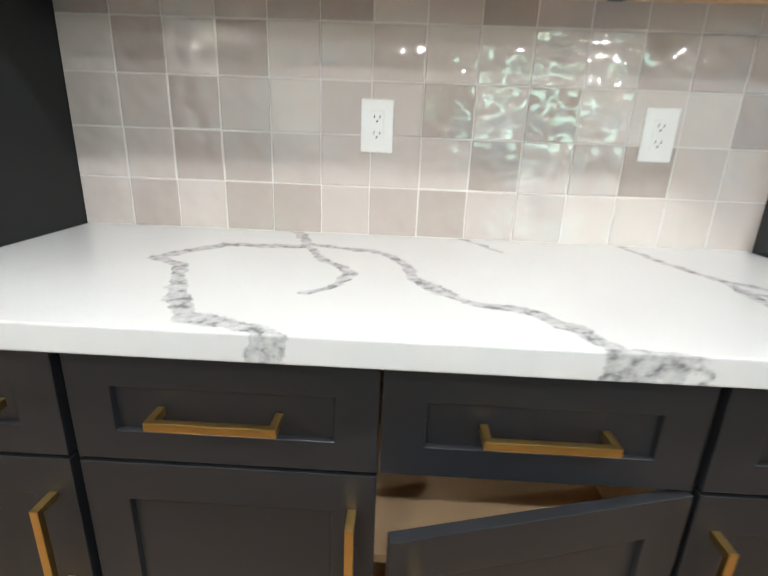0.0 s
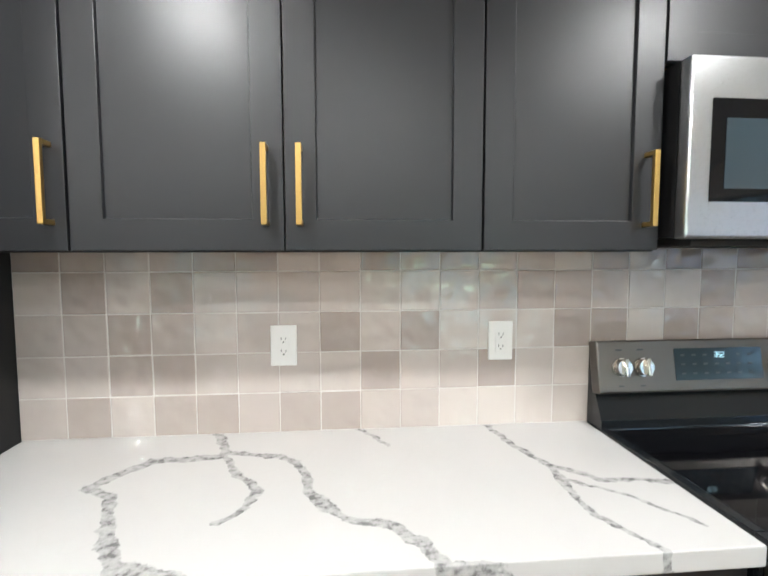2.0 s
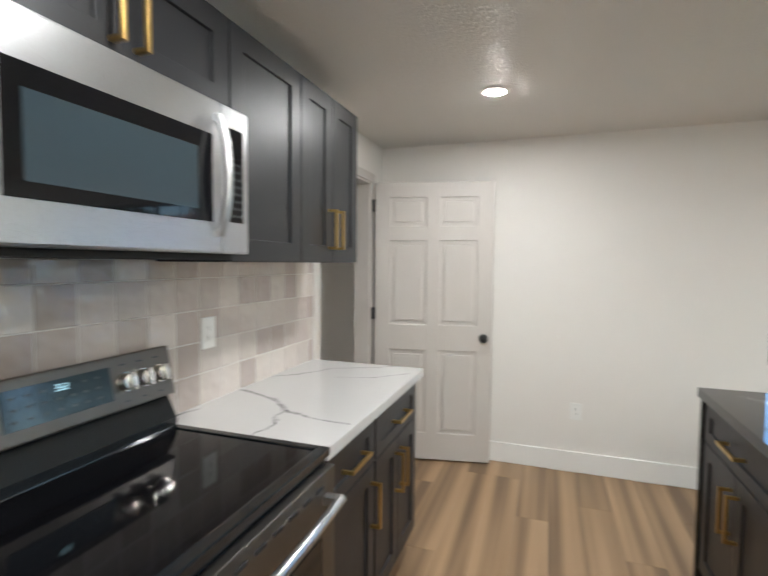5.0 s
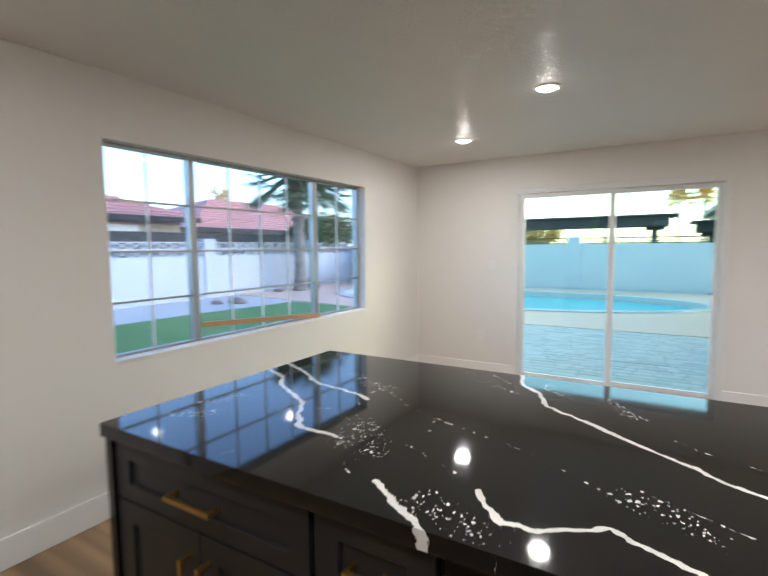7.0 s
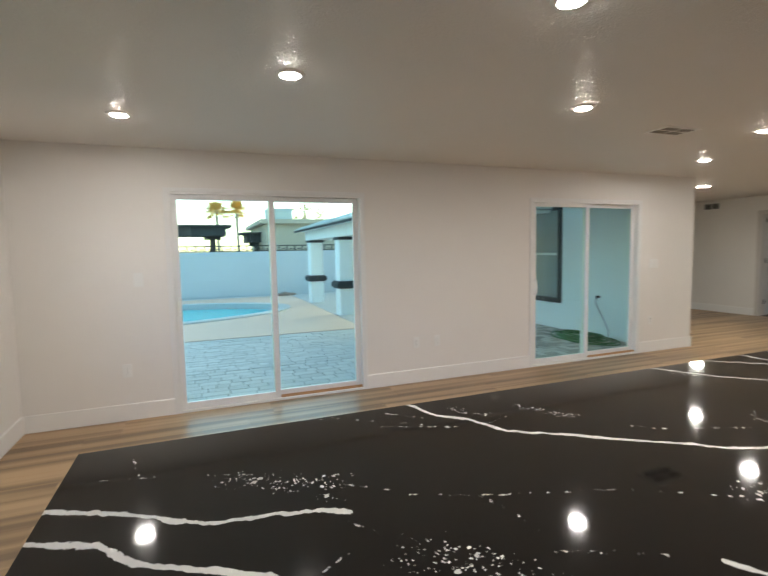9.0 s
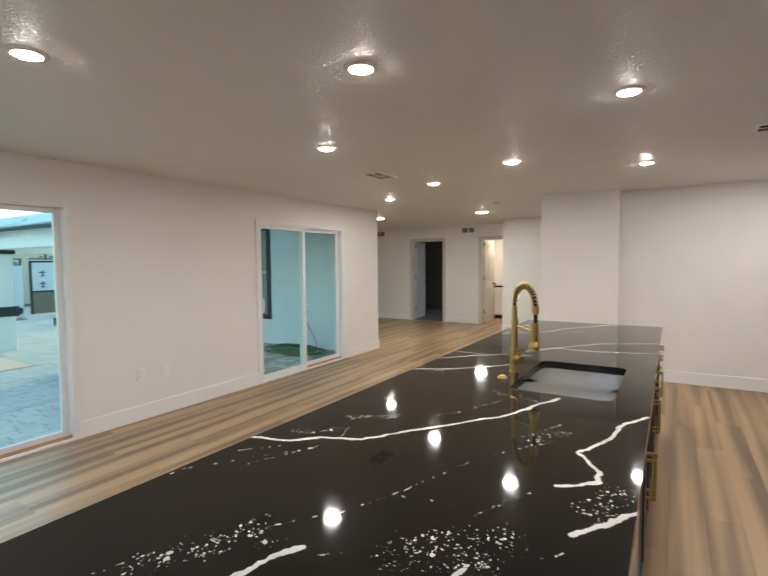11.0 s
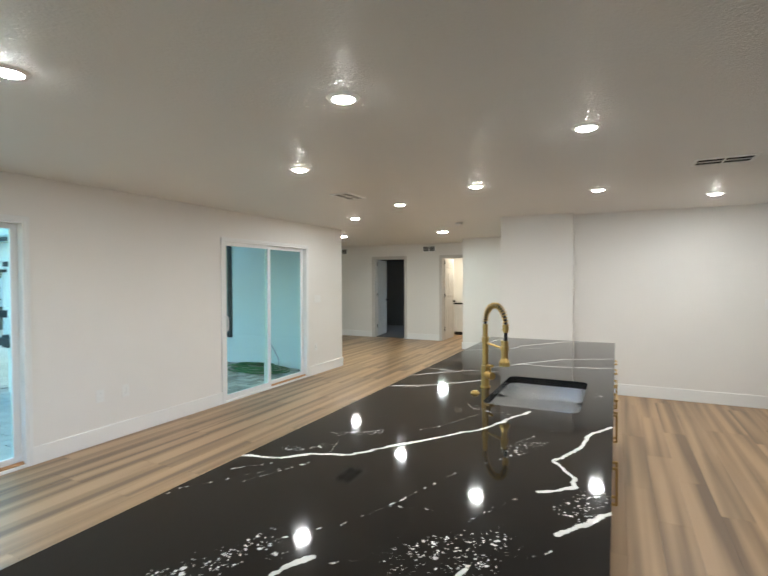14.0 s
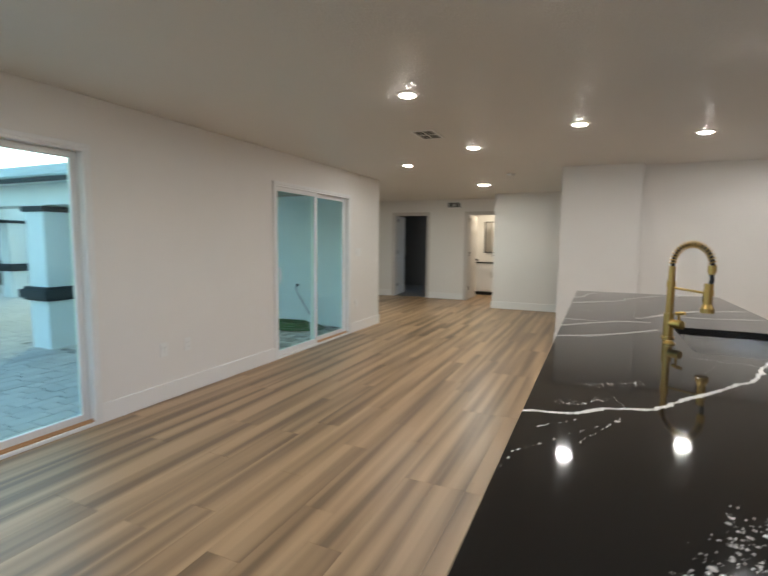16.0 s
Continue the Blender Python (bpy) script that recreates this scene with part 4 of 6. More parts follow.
# ---- cooking range ----
def cooking_range():
    x0, x1 = 1.69, 2.449
    r = thing("electric_range", "dark stainless electric range with a black glass cooktop", "range", ((x0 + x1) / 2, -0.33, 0))
    part("body", boxes((x0, -0.64, 0.03, x1, -0.012, 0.895), bev=0.004), GLOSSY_ENAMEL, r)
    for fx in (x0 + 0.05, x1 - 0.05):
        for fy in (-0.58, -0.08):
            part("foot", cyl(bmesh.new(), (fx, fy, 0), (fx, fy, 0.031), 0.02), BLACK, r)
    part("cooktop_frame", boxes((x0 - 0.001, -0.655, 0.896, x1 + 0.001, -0.62, 0.921), (x0 - 0.001, -0.62, 0.896, x0 + 0.028, -0.10, 0.921), (x1 - 0.028, -0.62, 0.896, x1 + 0.001, -0.10, 0.921), (x0 - 0.001, -0.10, 0.896, x1 + 0.001, -0.075, 0.921), bev=0.004), GLOSSY_ENAMEL, r, "glossy black cooktop rim")
    part("cooktop", boxes((x0 + 0.028, -0.62, 0.90, x1 - 0.028, -0.10, 0.9165)), GLOSS, r, "black glass cooktop")
    bm = bmesh.new()
    prof = [(-0.012, 0.90), (-0.095, 0.90), (-0.095, 0.945), (-0.055, 1.02), (-0.02, 1.17), (-0.012, 1.17)]
    for xx in (x0, x1):
        bm.faces.new([bm.verts.new((xx, y, z)) for y, z in prof])
    bm.verts.ensure_lookup_table()
    n = len(prof)
    for k in range(n):
        bm.faces.new((bm.verts[k], bm.verts[(k + 1) % n], bm.verts[n + (k + 1) % n], bm.verts[n + k]))
    part("backguard", bm, GLOSSY_ENAMEL, r, "glossy black backguard")
    # the control fascia leans back a little
    lean = Matrix.Translation((0, -0.088, 1.025)) @ pose(0, 0, 0, -12)

    def leaned(bm):
        bm.transform(lean)
        return bm
    part("fascia", leaned(boxes((x0 - 0.004, 0, 0, x1 + 0.004, 0.045, 0.16), bev=0.006)), GREY_STEEL, r, "dark stainless control fascia")
    part("display", leaned(boxes((1.935, -0.002, 0.035, 2.225, 0.01, 0.132))), DISPLAY, r, "dark glass oven display")
    cells = bmesh.new()
    for k in range(7):
        for j in range(3):
            if not (2 < k < 5 and j == 2):
                box(cells, 1.955 + k * 0.037, -0.0028, 0.052 + j * 0.028, 1.968 + k * 0.037, -0.001, 0.058 + j * 0.028)
    for k, kx in enumerate((1.757, 1.826, 2.27, 2.332, 2.395)):
        box(cells, kx - 0.01, -0.0008, 0.128, kx + 0.01, 0.001, 0.133), box(cells, kx - 0.008, -0.0008, 0.02, kx + 0.008, 0.001, 0.024)
    tagged(part("printed_marks", leaned(cells), PRINT, r), kind="stuff")
    clock = bmesh.new()
    segs = {"3": "abgcd", "5": "afgcd", "2": "abged"}
    for i, ch in enumerate("352"):
        cx, cz, w, h = 2.067 + i * 0.012, 0.103, 0.008, 0.0075
        bars = {"a": (0, 2 * h, w, 2 * h), "g": (0, h, w, h), "d": (0, 0, w, 0), "f": (0, h, 0, 2 * h), "b": (w, h, w, 2 * h), "e": (0, 0, 0, h), "c": (w, 0, w, h)}
        for sgm in segs[ch]:
            a, b, c, d = bars[sgm]
            box(clock, cx + a - 0.0008, -0.003, cz + b - 0.0008, cx + c + 0.0008, -0.0015, cz + d + 0.0008)
    part("clock", leaned(clock), DIGITS, r, "pale blue clock digits")
    for kx in (1.757, 1.826, 2.27, 2.332, 2.395):
        k = cyl(bmesh.new(), (kx, 0, 0.078), (kx, -0.012, 0.078), 0.028, n=28)
        cyl(k, (kx, -0.012, 0.078), (kx, -0.03, 0.078), 0.0255, 0.023, n=28)
        box(k, kx - 0.006, -0.042, 0.052, kx + 0.006, -0.028, 0.104, 0.002)
        part("knob", leaned(k), CHROME, r, "polished nickel control knob", True)
    d = part("oven_door", boxes((x0 + 0.004, -0.672, 0.24, x1 - 0.004, -0.642, 0.875), bev=0.004), GREY_STEEL, r, "dark stainless oven door")
    part("window_glass", boxes((x0 + 0.09, -0.675, 0.36, x1 - 0.09, -0.67, 0.70)), GLOSS, d)
    vents = bmesh.new()
    for k in range(9):
        box(vents, x0 + 0.08 + k * 0.07, -0.6745, 0.835, x0 + 0.12 + k * 0.07, -0.671, 0.845)
    tagged(part("vent_slots", vents, SLOT, d), kind="stuff")
    h = tube(bmesh.new(), [(x0 + 0.05 + (x1 - x0 - 0.1) * k / 12, -0.715 - 0.012 * math.sin(math.pi * k / 12), 0.80) for k in range(13)], 0.014, 14)
    box(h, x0 + 0.05, -0.715, 0.788, x0 + 0.08, -0.67, 0.812), box(h, x1 - 0.08, -0.715, 0.788, x1 - 0.05, -0.67, 0.812)
    part("oven_handle", h, STEEL, d, "bowed stainless handle", True)
    part("drawer", boxes((x0 + 0.004, -0.668, 0.06, x1 - 0.004, -0.642, 0.232), bev=0.004), GREY_STEEL, r, "dark stainless warming drawer")


cooking_range()


def microwave():
    x0, x1, y, z0, z1 = 1.707, 2.446, -0.382, 1.482, 1.897
    m = thing("microwave", "stainless over-the-range microwave with a black window", "microwave", ((x0 + x1) / 2, -0.2, z0))
    part("body", boxes((x0 + 0.004, y + 0.04, z0 + 0.004, x1 - 0.004, -0.013, z1)), BLACK, m)
    part("underside", boxes((x0 + 0.04, y + 0.03, z0 - 0.018, x1 - 0.04, -0.05, z0 + 0.003), bev=0.003), SLOT, m, "black grease filter underside")
    d = part("door", boxes((x0, y, z0, x0 + 0.616, y + 0.038, z1), bev=0.007), STEEL, m, "brushed stainless door")
    part("window_frame", boxes((x0 + 0.055, y - 0.002, z0 + 0.085, x0 + 0.578, y + 0.004, z1 - 0.095), bev=0.0015), GLOSS, d)
    part("window_glass", boxes((x0 + 0.09, y - 0.0035, z0 + 0.115, x0 + 0.52, y, z1 - 0.14)), DISPLAY, d, "smoky mirrored window")
    part("control_panel", boxes((x0 + 0.618, y, z0, x1, y + 0.038, z1), bev=0.007), STEEL, m, "brushed stainless control panel")
    part("keypad", boxes((x0 + 0.634, y - 0.002, z0 + 0.09, x1 - 0.03, y + 0.004, z1 - 0.06)), GLOSS, m, "black glass keypad")
    keys = bmesh.new()
    for k in range(3):
        for j in range(8):
            box(keys, x0 + 0.643 + k * 0.022, y - 0.003, z0 + 0.105 + j * 0.021, x0 + 0.653 + k * 0.022, y - 0.001, z0 + 0.112 + j * 0.021)
    tagged(part("key_marks", keys, PRINT, m), kind="stuff")
    pts = [(x0 + 0.592, y - 0.012 - 0.03 * math.sin(math.pi * k / 14) ** 0.7, z0 + 0.05 + 0.32 * k / 14) for k in range(15)]
    h = tube(bmesh.new(), pts, 0.013, 14)
    box(h, x0 + 0.582, y - 0.016, z0 + 0.045, x0 + 0.602, y + 0.002, z0 + 0.065), box(h, x0 + 0.582, y - 0.016, z0 + 0.355, x0 + 0.602, y + 0.002, z0 + 0.375)
    part("handle", h, STEEL, d, "bowed stainless handle", True)


microwave()


# ---- island ----
def island():
    sx0, sx1, sy0, sy1 = 1.01, 1.70, -2.455, -2.022
    z0 = CT - 0.04
    top = thing("island_worktop", "polished black quartz island top with white veins and a waterfall end", "worktop", ((IX0 + IX1) / 2, (IY0 + IY1) / 2, 0))
    bm = bmesh.new()
    cx, cy, hx, hy, rr = (sx0 + sx1) / 2, (sy0 + sy1) / 2, (sx1 - sx0) / 2, (sy1 - sy0) / 2, 0.05
    hole = []
    for qx, qy, a0 in ((1, 1, 0), (-1, 1, 90), (-1, -1, 180), (1, -1, 270)):
        for k in range(6):
            a = radians(a0 + 18 * k)
            hole.append((cx + qx * (hx - rr) + rr * math.cos(a), cy + qy * (hy - rr) + rr * math.sin(a)))
    rim = [(IX0, IY0), (IX1, IY0), (IX1, IY1), (IX0, IY1)]
    loops = []
    for z in (z0, CT):
        edges, rings = [], []
        for ring in (rim, hole):
            vs = [bm.verts.new((x, y, z)) for x, y in ring]
            edges += [bm.edges.new((vs[k], vs[(k + 1) % len(vs)])) for k in range(len(vs))]
            rings.append(vs)
        bmesh.ops.triangle_fill(bm, use_beauty=True, use_dissolve=False, edges=edges)
        loops.append(rings)
    for low, high in zip(*loops):
        for k in range(len(low)):
            j = (k + 1) % len(low)
            bm.faces.new((low[k], low[j], high[j], high[k]))
    for cut in STONE_CUTS:
        bmesh.ops.bisect_plane(bm, geom=bm.verts[:] + bm.edges[:] + bm.faces[:], plane_co=(cut, 0, 0), plane_no=(1, 0, 0))
    for f in bm.faces:
        f.material_index = sum(f.calc_center_median().x > cut for cut in STONE_CUTS)
    slab = part("slab", bm, BLACK_QUARTZ[0], top)
    for stone in BLACK_QUARTZ[1:]:
        slab.data.materials.append(stone)
    part("waterfall_end", boxes((IX1 - 0.03, IY0, 0, IX1, IY1 - 0.012, z0 - 0.0005), bev=0.002), BLACK_QUARTZ[2], top, "black quartz panel down to the floor")
    part("waterfall_end", boxes((IX0, IY0, 0, IX0 + 0.03, IY1 - 0.012, z0 - 0.0005), bev=0.002), BLACK_QUARTZ[0], top, "black quartz panel down to the floor")
    back = solid("island_back_panel", boxes((IX0 + 0.031, -2.56, 0, 3.621, -2.545, z0 - 0.001)), CABINET, "black-grey panel along the back of the island", "panel")

    sink = thing("double_sink", "undermounted double-bowl stainless steel sink", "sink", (cx, cy, z0 - 0.2))
    for a, b, dep in ((sx0 - 0.012, cx - 0.016, 0.19), (cx + 0.016, sx1 + 0.012, 0.19)):
        bm = bmesh.new()
        mx, my, wx, wy = (a + b) / 2, cy, (b - a) / 2, hy + 0.012
        rings = []
        for inset, z, r in ((0, z0 - 0.001, 0.07), (0.004, z0 - 0.10, 0.07), (0.012, z0 - dep + 0.03, 0.075), (0.04, z0 - dep, 0.07)):
            ring = []
            for qx, qy, a0 in ((1, 1, 0), (-1, 1, 90), (-1, -1, 180), (1, -1, 270)):
                for k in range(6):
                    t = radians(a0 + 18 * k)
                    ring.append(bm.verts.new((mx + qx * (wx - inset - r) + r * math.cos(t), my + qy * (wy - inset - r) + r * math.sin(t), z)))
            rings.append(ring)
        for p, q in zip(rings, rings[1:]):
            for k in range(24):
                bm.faces.new((p[k], p[(k + 1) % 24], q[(k + 1) % 24], q[k]))
        bm.faces.new(rings[-1])
        bowl = part("bowl", bm, SINK, sink, "stainless bowl", True)
        part("drain", cyl(bmesh.new(), (mx, my, z0 - dep + 0.001), (mx, my, z0 - dep + 0.006), 0.045, n=24), CHROME, bowl)
    part("divider", boxes((cx - 0.0165, sy0 - 0.012, z0 - 0.06, cx + 0.0165, sy1 + 0.012, z0 - 0.012), bev=0.008), SINK, sink, smooth=True)


island()
IF, IB = -1.912, -2.535
base_cabinet(2.868, 3.620, IF, IB, 1, [(2.868, 3.620)], [(2.868, 3.244, 3.209), (3.244, 3.620, 3.279)], "black-grey shaker island cabinet with brass pulls", group="island cabinets")
base_cabinet(2.565, 2.866, IF, IB, 1, [(2.565, 2.866)], [(2.565, 2.866, 2.829)], "narrow black-grey shaker island cabinet with a short drawer pull", group="island cabinets", drawer_pull=0.085)
base_cabinet(0.94, 1.94, IF, IB, 1, [], [(0.94, 1.44, 1.40), (1.44, 1.94, 1.48)], "black-grey shaker sink cabinet under the island top", group="island cabinets")
base_cabinet(0.08, 0.938, IF, IB, 1, [(0.08, 0.509), (0.509, 0.938)], [(0.08, 0.509, 0.47), (0.509, 0.938, 0.548)], "black-grey shaker island cabinet with brass pulls", group="island cabinets")
base_cabinet(-0.799, 0.078, IF, IB, 1, [(-0.799, -0.355), (-0.355, 0.078)], [(-0.799, -0.355, -0.393), (-0.355, 0.078, -0.317)], "black-grey shaker island cabinet with brass pulls", group="island cabinets")


def dishwasher():
    d = thing("dishwasher", "stainless dishwasher built into the island", "dishwasher", (2.25, -2.24, 0))
    part("body", boxes((1.945, -2.53, 0.02, 2.56, -1.96, 0.868)), SLOT, d)
    part("control_strip", boxes((1.947, -1.955, 0.745, 2.56, -1.922, 0.866), bev=0.003), GLOSS, d, "black glass control strip")
    part("door", boxes((1.947, -1.955, 0.115, 2.56, -1.912, 0.738), bev=0.005), STEEL, d, "brushed stainless door")
    part("toe_kick", boxes((1.947, -2.05, 0.0, 2.56, -2.03, 0.11)), TOE, d)


dishwasher()


def kitchen_faucet(x=1.372, y=-2.517):
    f = thing("kitchen_faucet", "tall brushed brass spring faucet with a pull-down spray", "faucet", (x, y, CT), )
    part("base", cyl(cyl(bmesh.new(), (x, y, CT), (x, y, CT + 0.008), 0.027, n=28), (x, y, CT + 0.008), (x, y, CT + 0.12), 0.022, n=28), BRASS, f, smooth=True)
    part("riser", cyl(cyl(bmesh.new(), (x, y, CT + 0.12), (x, y, CT + 0.27), 0.0165, n=24), (x, y, CT + 0.245), (x, y, CT + 0.275), 0.019, n=24), BRASS, f, smooth=True)
    part("upper_riser", cyl(bmesh.new(), (x, y, CT + 0.275), (x, y, CT + 0.345), 0.014, n=24), BRASS, f, smooth=True)
    R = 0.092
    top = CT + 0.345
    arc = [(x, y + R - R * math.cos(math.pi * k / 24), top + 0.012 + R * 1.0 * math.sin(math.pi * k / 24)) for k in range(25)]
    part("hose_core", tube(bmesh.new(), [(x, y, top), *arc, (x, y + 2 * R, top - 0.01)], 0.0085), RUBBER, f, "black hose inside the spring", True)
    coil = []
    turns = 19
    for k in range(turns * 14 + 1):
        u = k / (turns * 14)
        a = math.pi * u
        c = Vector((x, y + R - R * math.cos(a), top + 0.012 + R * math.sin(a)))
        radial = Vector((0, -math.cos(a), math.sin(a)))
        w = 2 * math.pi * turns * u
        coil.append(c + 0.0145 * (math.cos(w) * radial + math.sin(w) * Vector((1, 0, 0))))
    part("spring", tube(bmesh.new(), coil, 0.0028, 6), BRASS, f, "open brass spring coil", True)
    yy = y + 2 * R
    part("ferrule", cyl(cyl(bmesh.new(), (x, yy, top + 0.012), (x, yy, top - 0.02), 0.0165, n=20), (x, yy, top - 0.02), (x, yy, top - 0.028), 0.013, n=20), BRASS, f, smooth=True)
    part("hose", tube(bmesh.new(), [(x, yy, top - 0.028), (x, yy + 0.003, top - 0.05), (x, yy - 0.002, top - 0.075), (x, yy - 0.006, CT + 0.25)], 0.009), RUBBER, f, "black rubber hose", True)
    head = cyl(cyl(bmesh.new(), (x, yy - 0.008, CT + 0.275), (x, yy - 0.008, CT + 0.185), 0.0175, n=24), (x, yy - 0.008, CT + 0.185), (x, yy - 0.008, CT + 0.165), 0.0175, 0.026, n=24)
    part("spray_head", cyl(head, (x, yy - 0.008, CT + 0.165), (x, yy - 0.008, CT + 0.146), 0.027, n=24), BRASS, f, smooth=True)
    part("spray_button", boxes((x - 0.006, yy - 0.030, CT + 0.19, x + 0.006, yy - 0.023, CT + 0.235), bev=0.002), RUBBER, f)
    part("holder_arm", cyl(cyl(bmesh.new(), (x, y, CT + 0.243), (x, yy - 0.02, CT + 0.233), 0.0055, n=14), (x, yy - 0.008, CT + 0.222), (x, yy - 0.008, CT + 0.248), 0.0205, n=24), BRASS, f, smooth=True)
    lever = cyl(cyl(bmesh.new(), (x, y, CT + 0.072), (x, y + 0.066, CT + 0.072), 0.02, n=24), (x, y + 0.05, CT + 0.085), (x + 0.012, y + 0.056, CT + 0.128), 0.006, n=14)
    part("lever", cyl(lever, (x + 0.012, y + 0.04, CT + 0.124), (x + 0.012, y + 0.085, CT + 0.13), 0.008, n=16), BRASS, f, "brass side lever", True)
    f.rotation_euler = (0, 0, radians(-43))


kitchen_faucet()
cap = cyl(cyl(bmesh.new(), (1.53, -2.53, CT), (1.53, -2.53, CT + 0.006), 0.024, n=28), (1.53, -2.53, CT + 0.006), (1.53, -2.53, CT + 0.014), 0.019, 0.015, n=28)
solid("brass_hole_cap", cap, BRASS, "small round brass button on the black worktop", "sink button", smooth=True)


# ---- outlets, switches, vents ----
def outlet(x, z, y, facing, w=0.076, h=0.12, kind="outlet", label="white duplex outlet plate on the tiles", axis="y"):
    """A wall plate; facing: the way it looks along the axis."""
    o = thing("wall_outlet" if kind == "outlet" else "light_switch", label, "outlet" if kind == "outlet" else "switch", (x, y, z) if axis == "y" else (y, x, z), "wall plates")

    def turned(bm):
        if axis == "x":
            bm.transform(Matrix(((0, 1, 0, 0), (1, 0, 0, 0), (0, 0, 1, 0), (0, 0, 0, 1))))
        return bm
    f = facing
    part("plate", turned(boxes((x - w / 2, y, z - h / 2, x + w / 2, y + f * 0.006, z + h / 2), bev=0.002)), PLASTIC, o)
    if kind == "outlet":
        part("receptacle", turned(boxes((x - 0.0165, y + f * 0.0062, z - 0.034, x + 0.0165, y + f * 0.0085, z + 0.034), bev=0.001)), PLASTIC, o)
        s = bmesh.new()
        for dz in (0.018, -0.018):
            box(s, x - 0.0075, y + f * 0.007, z + dz - 0.001, x - 0.0058, y + f * 0.0089, z + dz + 0.007), box(s, x + 0.0058, y + f * 0.007, z + dz - 0.001, x + 0.0075, y + f * 0.0089, z + dz + 0.006)
            box(s, x - 0.002, y + f * 0.007, z + dz - 0.009, x + 0.002, y + f * 0.0089, z + dz - 0.005)
        tagged(part("slots", turned(s), SLOT, o), kind="stuff")
    else:
        n = max(1, round(w / 0.05) - 1)
        for k in range(n):
            cx = x + (k - (n - 1) / 2) * 0.046
            part("rocker", turned(boxes((cx - 0.016, y + f * 0.0062, z - 0.033, cx + 0.016, y + f * 0.0095, z + 0.033), bev=0.0015)), PLASTIC, o)


TY = -0.0125
outlet(0.744, 1.178, TY, -1)
outlet(1.401, 1.181, TY, -1)
outlet(2.70, 1.186, TY, -1)
outlet(-1.45, 0.43, EAST, -1, 0.075, 0.118, "outlet", "white duplex outlet low on the wall", "x")
for ox in (3.96, 1.2, 0.95):
    outlet(ox, 0.435, SOUTH, 1, 0.072, 0.115, "outlet", "white duplex outlet low on the wall")
outlet(-2.26, 0.43, SOUTH, 1, 0.072, 0.115, "outlet", "white duplex outlet low on the wall")
outlet(3.83, 1.22, SOUTH, 1, 0.075, 0.118, "switch", "white rocker switch beside the patio door")
outlet(-2.31, 1.19, SOUTH, 1, 0.165, 0.118, "switch", "white three-gang rocker switch beside the patio door")
outlet(-0.32, 1.2, -2.84, 1, 0.08, 0.122, "switch", "white rocker switch beside the fridge bay", "x")


def ceiling_vent(x, y, lx, ly):
    v = thing("ceiling_vent", "white stamped ceiling vent with slanted louvres", "vent", (x, y, TOP), "ceiling vents")
    part("backing", boxes((x - lx / 2 + 0.01, y - ly / 2 + 0.01, TOP - 0.004, x + lx / 2 - 0.01, y + ly / 2 - 0.01, TOP - 0.001)), SLOT, v)
    f = 0.025
    part("vent_frame", boxes((x - lx / 2, y - ly / 2, TOP - 0.008, x + lx / 2, y - ly / 2 + f, TOP), (x - lx / 2, y + ly / 2 - f, TOP - 0.008, x + lx / 2, y + ly / 2, TOP), (x - lx / 2, y - ly / 2 + f, TOP - 0.008, x - lx / 2 + f, y + ly / 2 - f, TOP), (x + lx / 2 - f, y - ly / 2 + f, TOP - 0.008, x + lx / 2, y + ly / 2 - f, TOP),
                             (x - 0.006, y - ly / 2 + f, TOP - 0.008, x + 0.006, y + ly / 2 - f, TOP - 0.002), (x - lx / 2 + f, y - 0.006, TOP - 0.009, x + lx / 2 - f, y + 0.006, TOP - 0.002), bev=0.001), TRIM, v)
    n = 5
    for k in range(n):
        yy = y - ly / 2 + f + (k + 0.5) * (ly - 2 * f) / n
        bm = bmesh.new()
        bm.faces.new([bm.verts.new(p) for p in ((x - lx / 2 + f, yy - 0.003, TOP - 0.010), (x + lx / 2 - f, yy - 0.003, TOP - 0.010), (x + lx / 2 - f, yy + 0.004, TOP - 0.004), (x - lx / 2 + f, yy + 0.004, TOP - 0.004))])
        part("louvre", bm, ALU, v)


ceiling_vent(-0.24, -4.33, 0.36, 0.22)
ceiling_vent(-0.2, -1.2, 0.22, 0.38)


def wall_grille(y0, y1, z0, z1):
    x = WEST
    g = thing("wall_grille", "white wall air grille high on the living room wall", "vent", (x, (y0 + y1) / 2, z0), "wall grilles")
    part("backing", boxes((x + 0.001, y0 + 0.012, z0 + 0.012, x + 0.004, y1 - 0.012, z1 - 0.012)), SLOT, g)
    mid = (y0 + y1) / 2
    part("grille_frame", boxes((x, y0, z0, x + 0.012, y0 + 0.014, z1), (x, y1 - 0.014, z0, x + 0.012, y1, z1), (x, y0 + 0.014, z0, x + 0.012, y1 - 0.014, z0 + 0.014), (x, y0 + 0.014, z1 - 0.014, x + 0.012, y1 - 0.014, z1), (x, mid - 0.008, z0 + 0.014, x + 0.012, mid + 0.008, z1 - 0.014)), TRIM, g)
    n = 7
    for k in range(n):
        z = z0 + 0.018 + (k + 0.5) * (z1 - z0 - 0.036) / n
        bm = boxes((x + 0.004, y0 + 0.014, z - 0.002, x + 0.011, y1 - 0.014, z + 0.004))
        part("slat", bm, ALU, g)


wall_grille(-6.13, -5.80, 2.15, 2.29)
wall_grille(-8.6, -8.27, 2.15, 2.29)
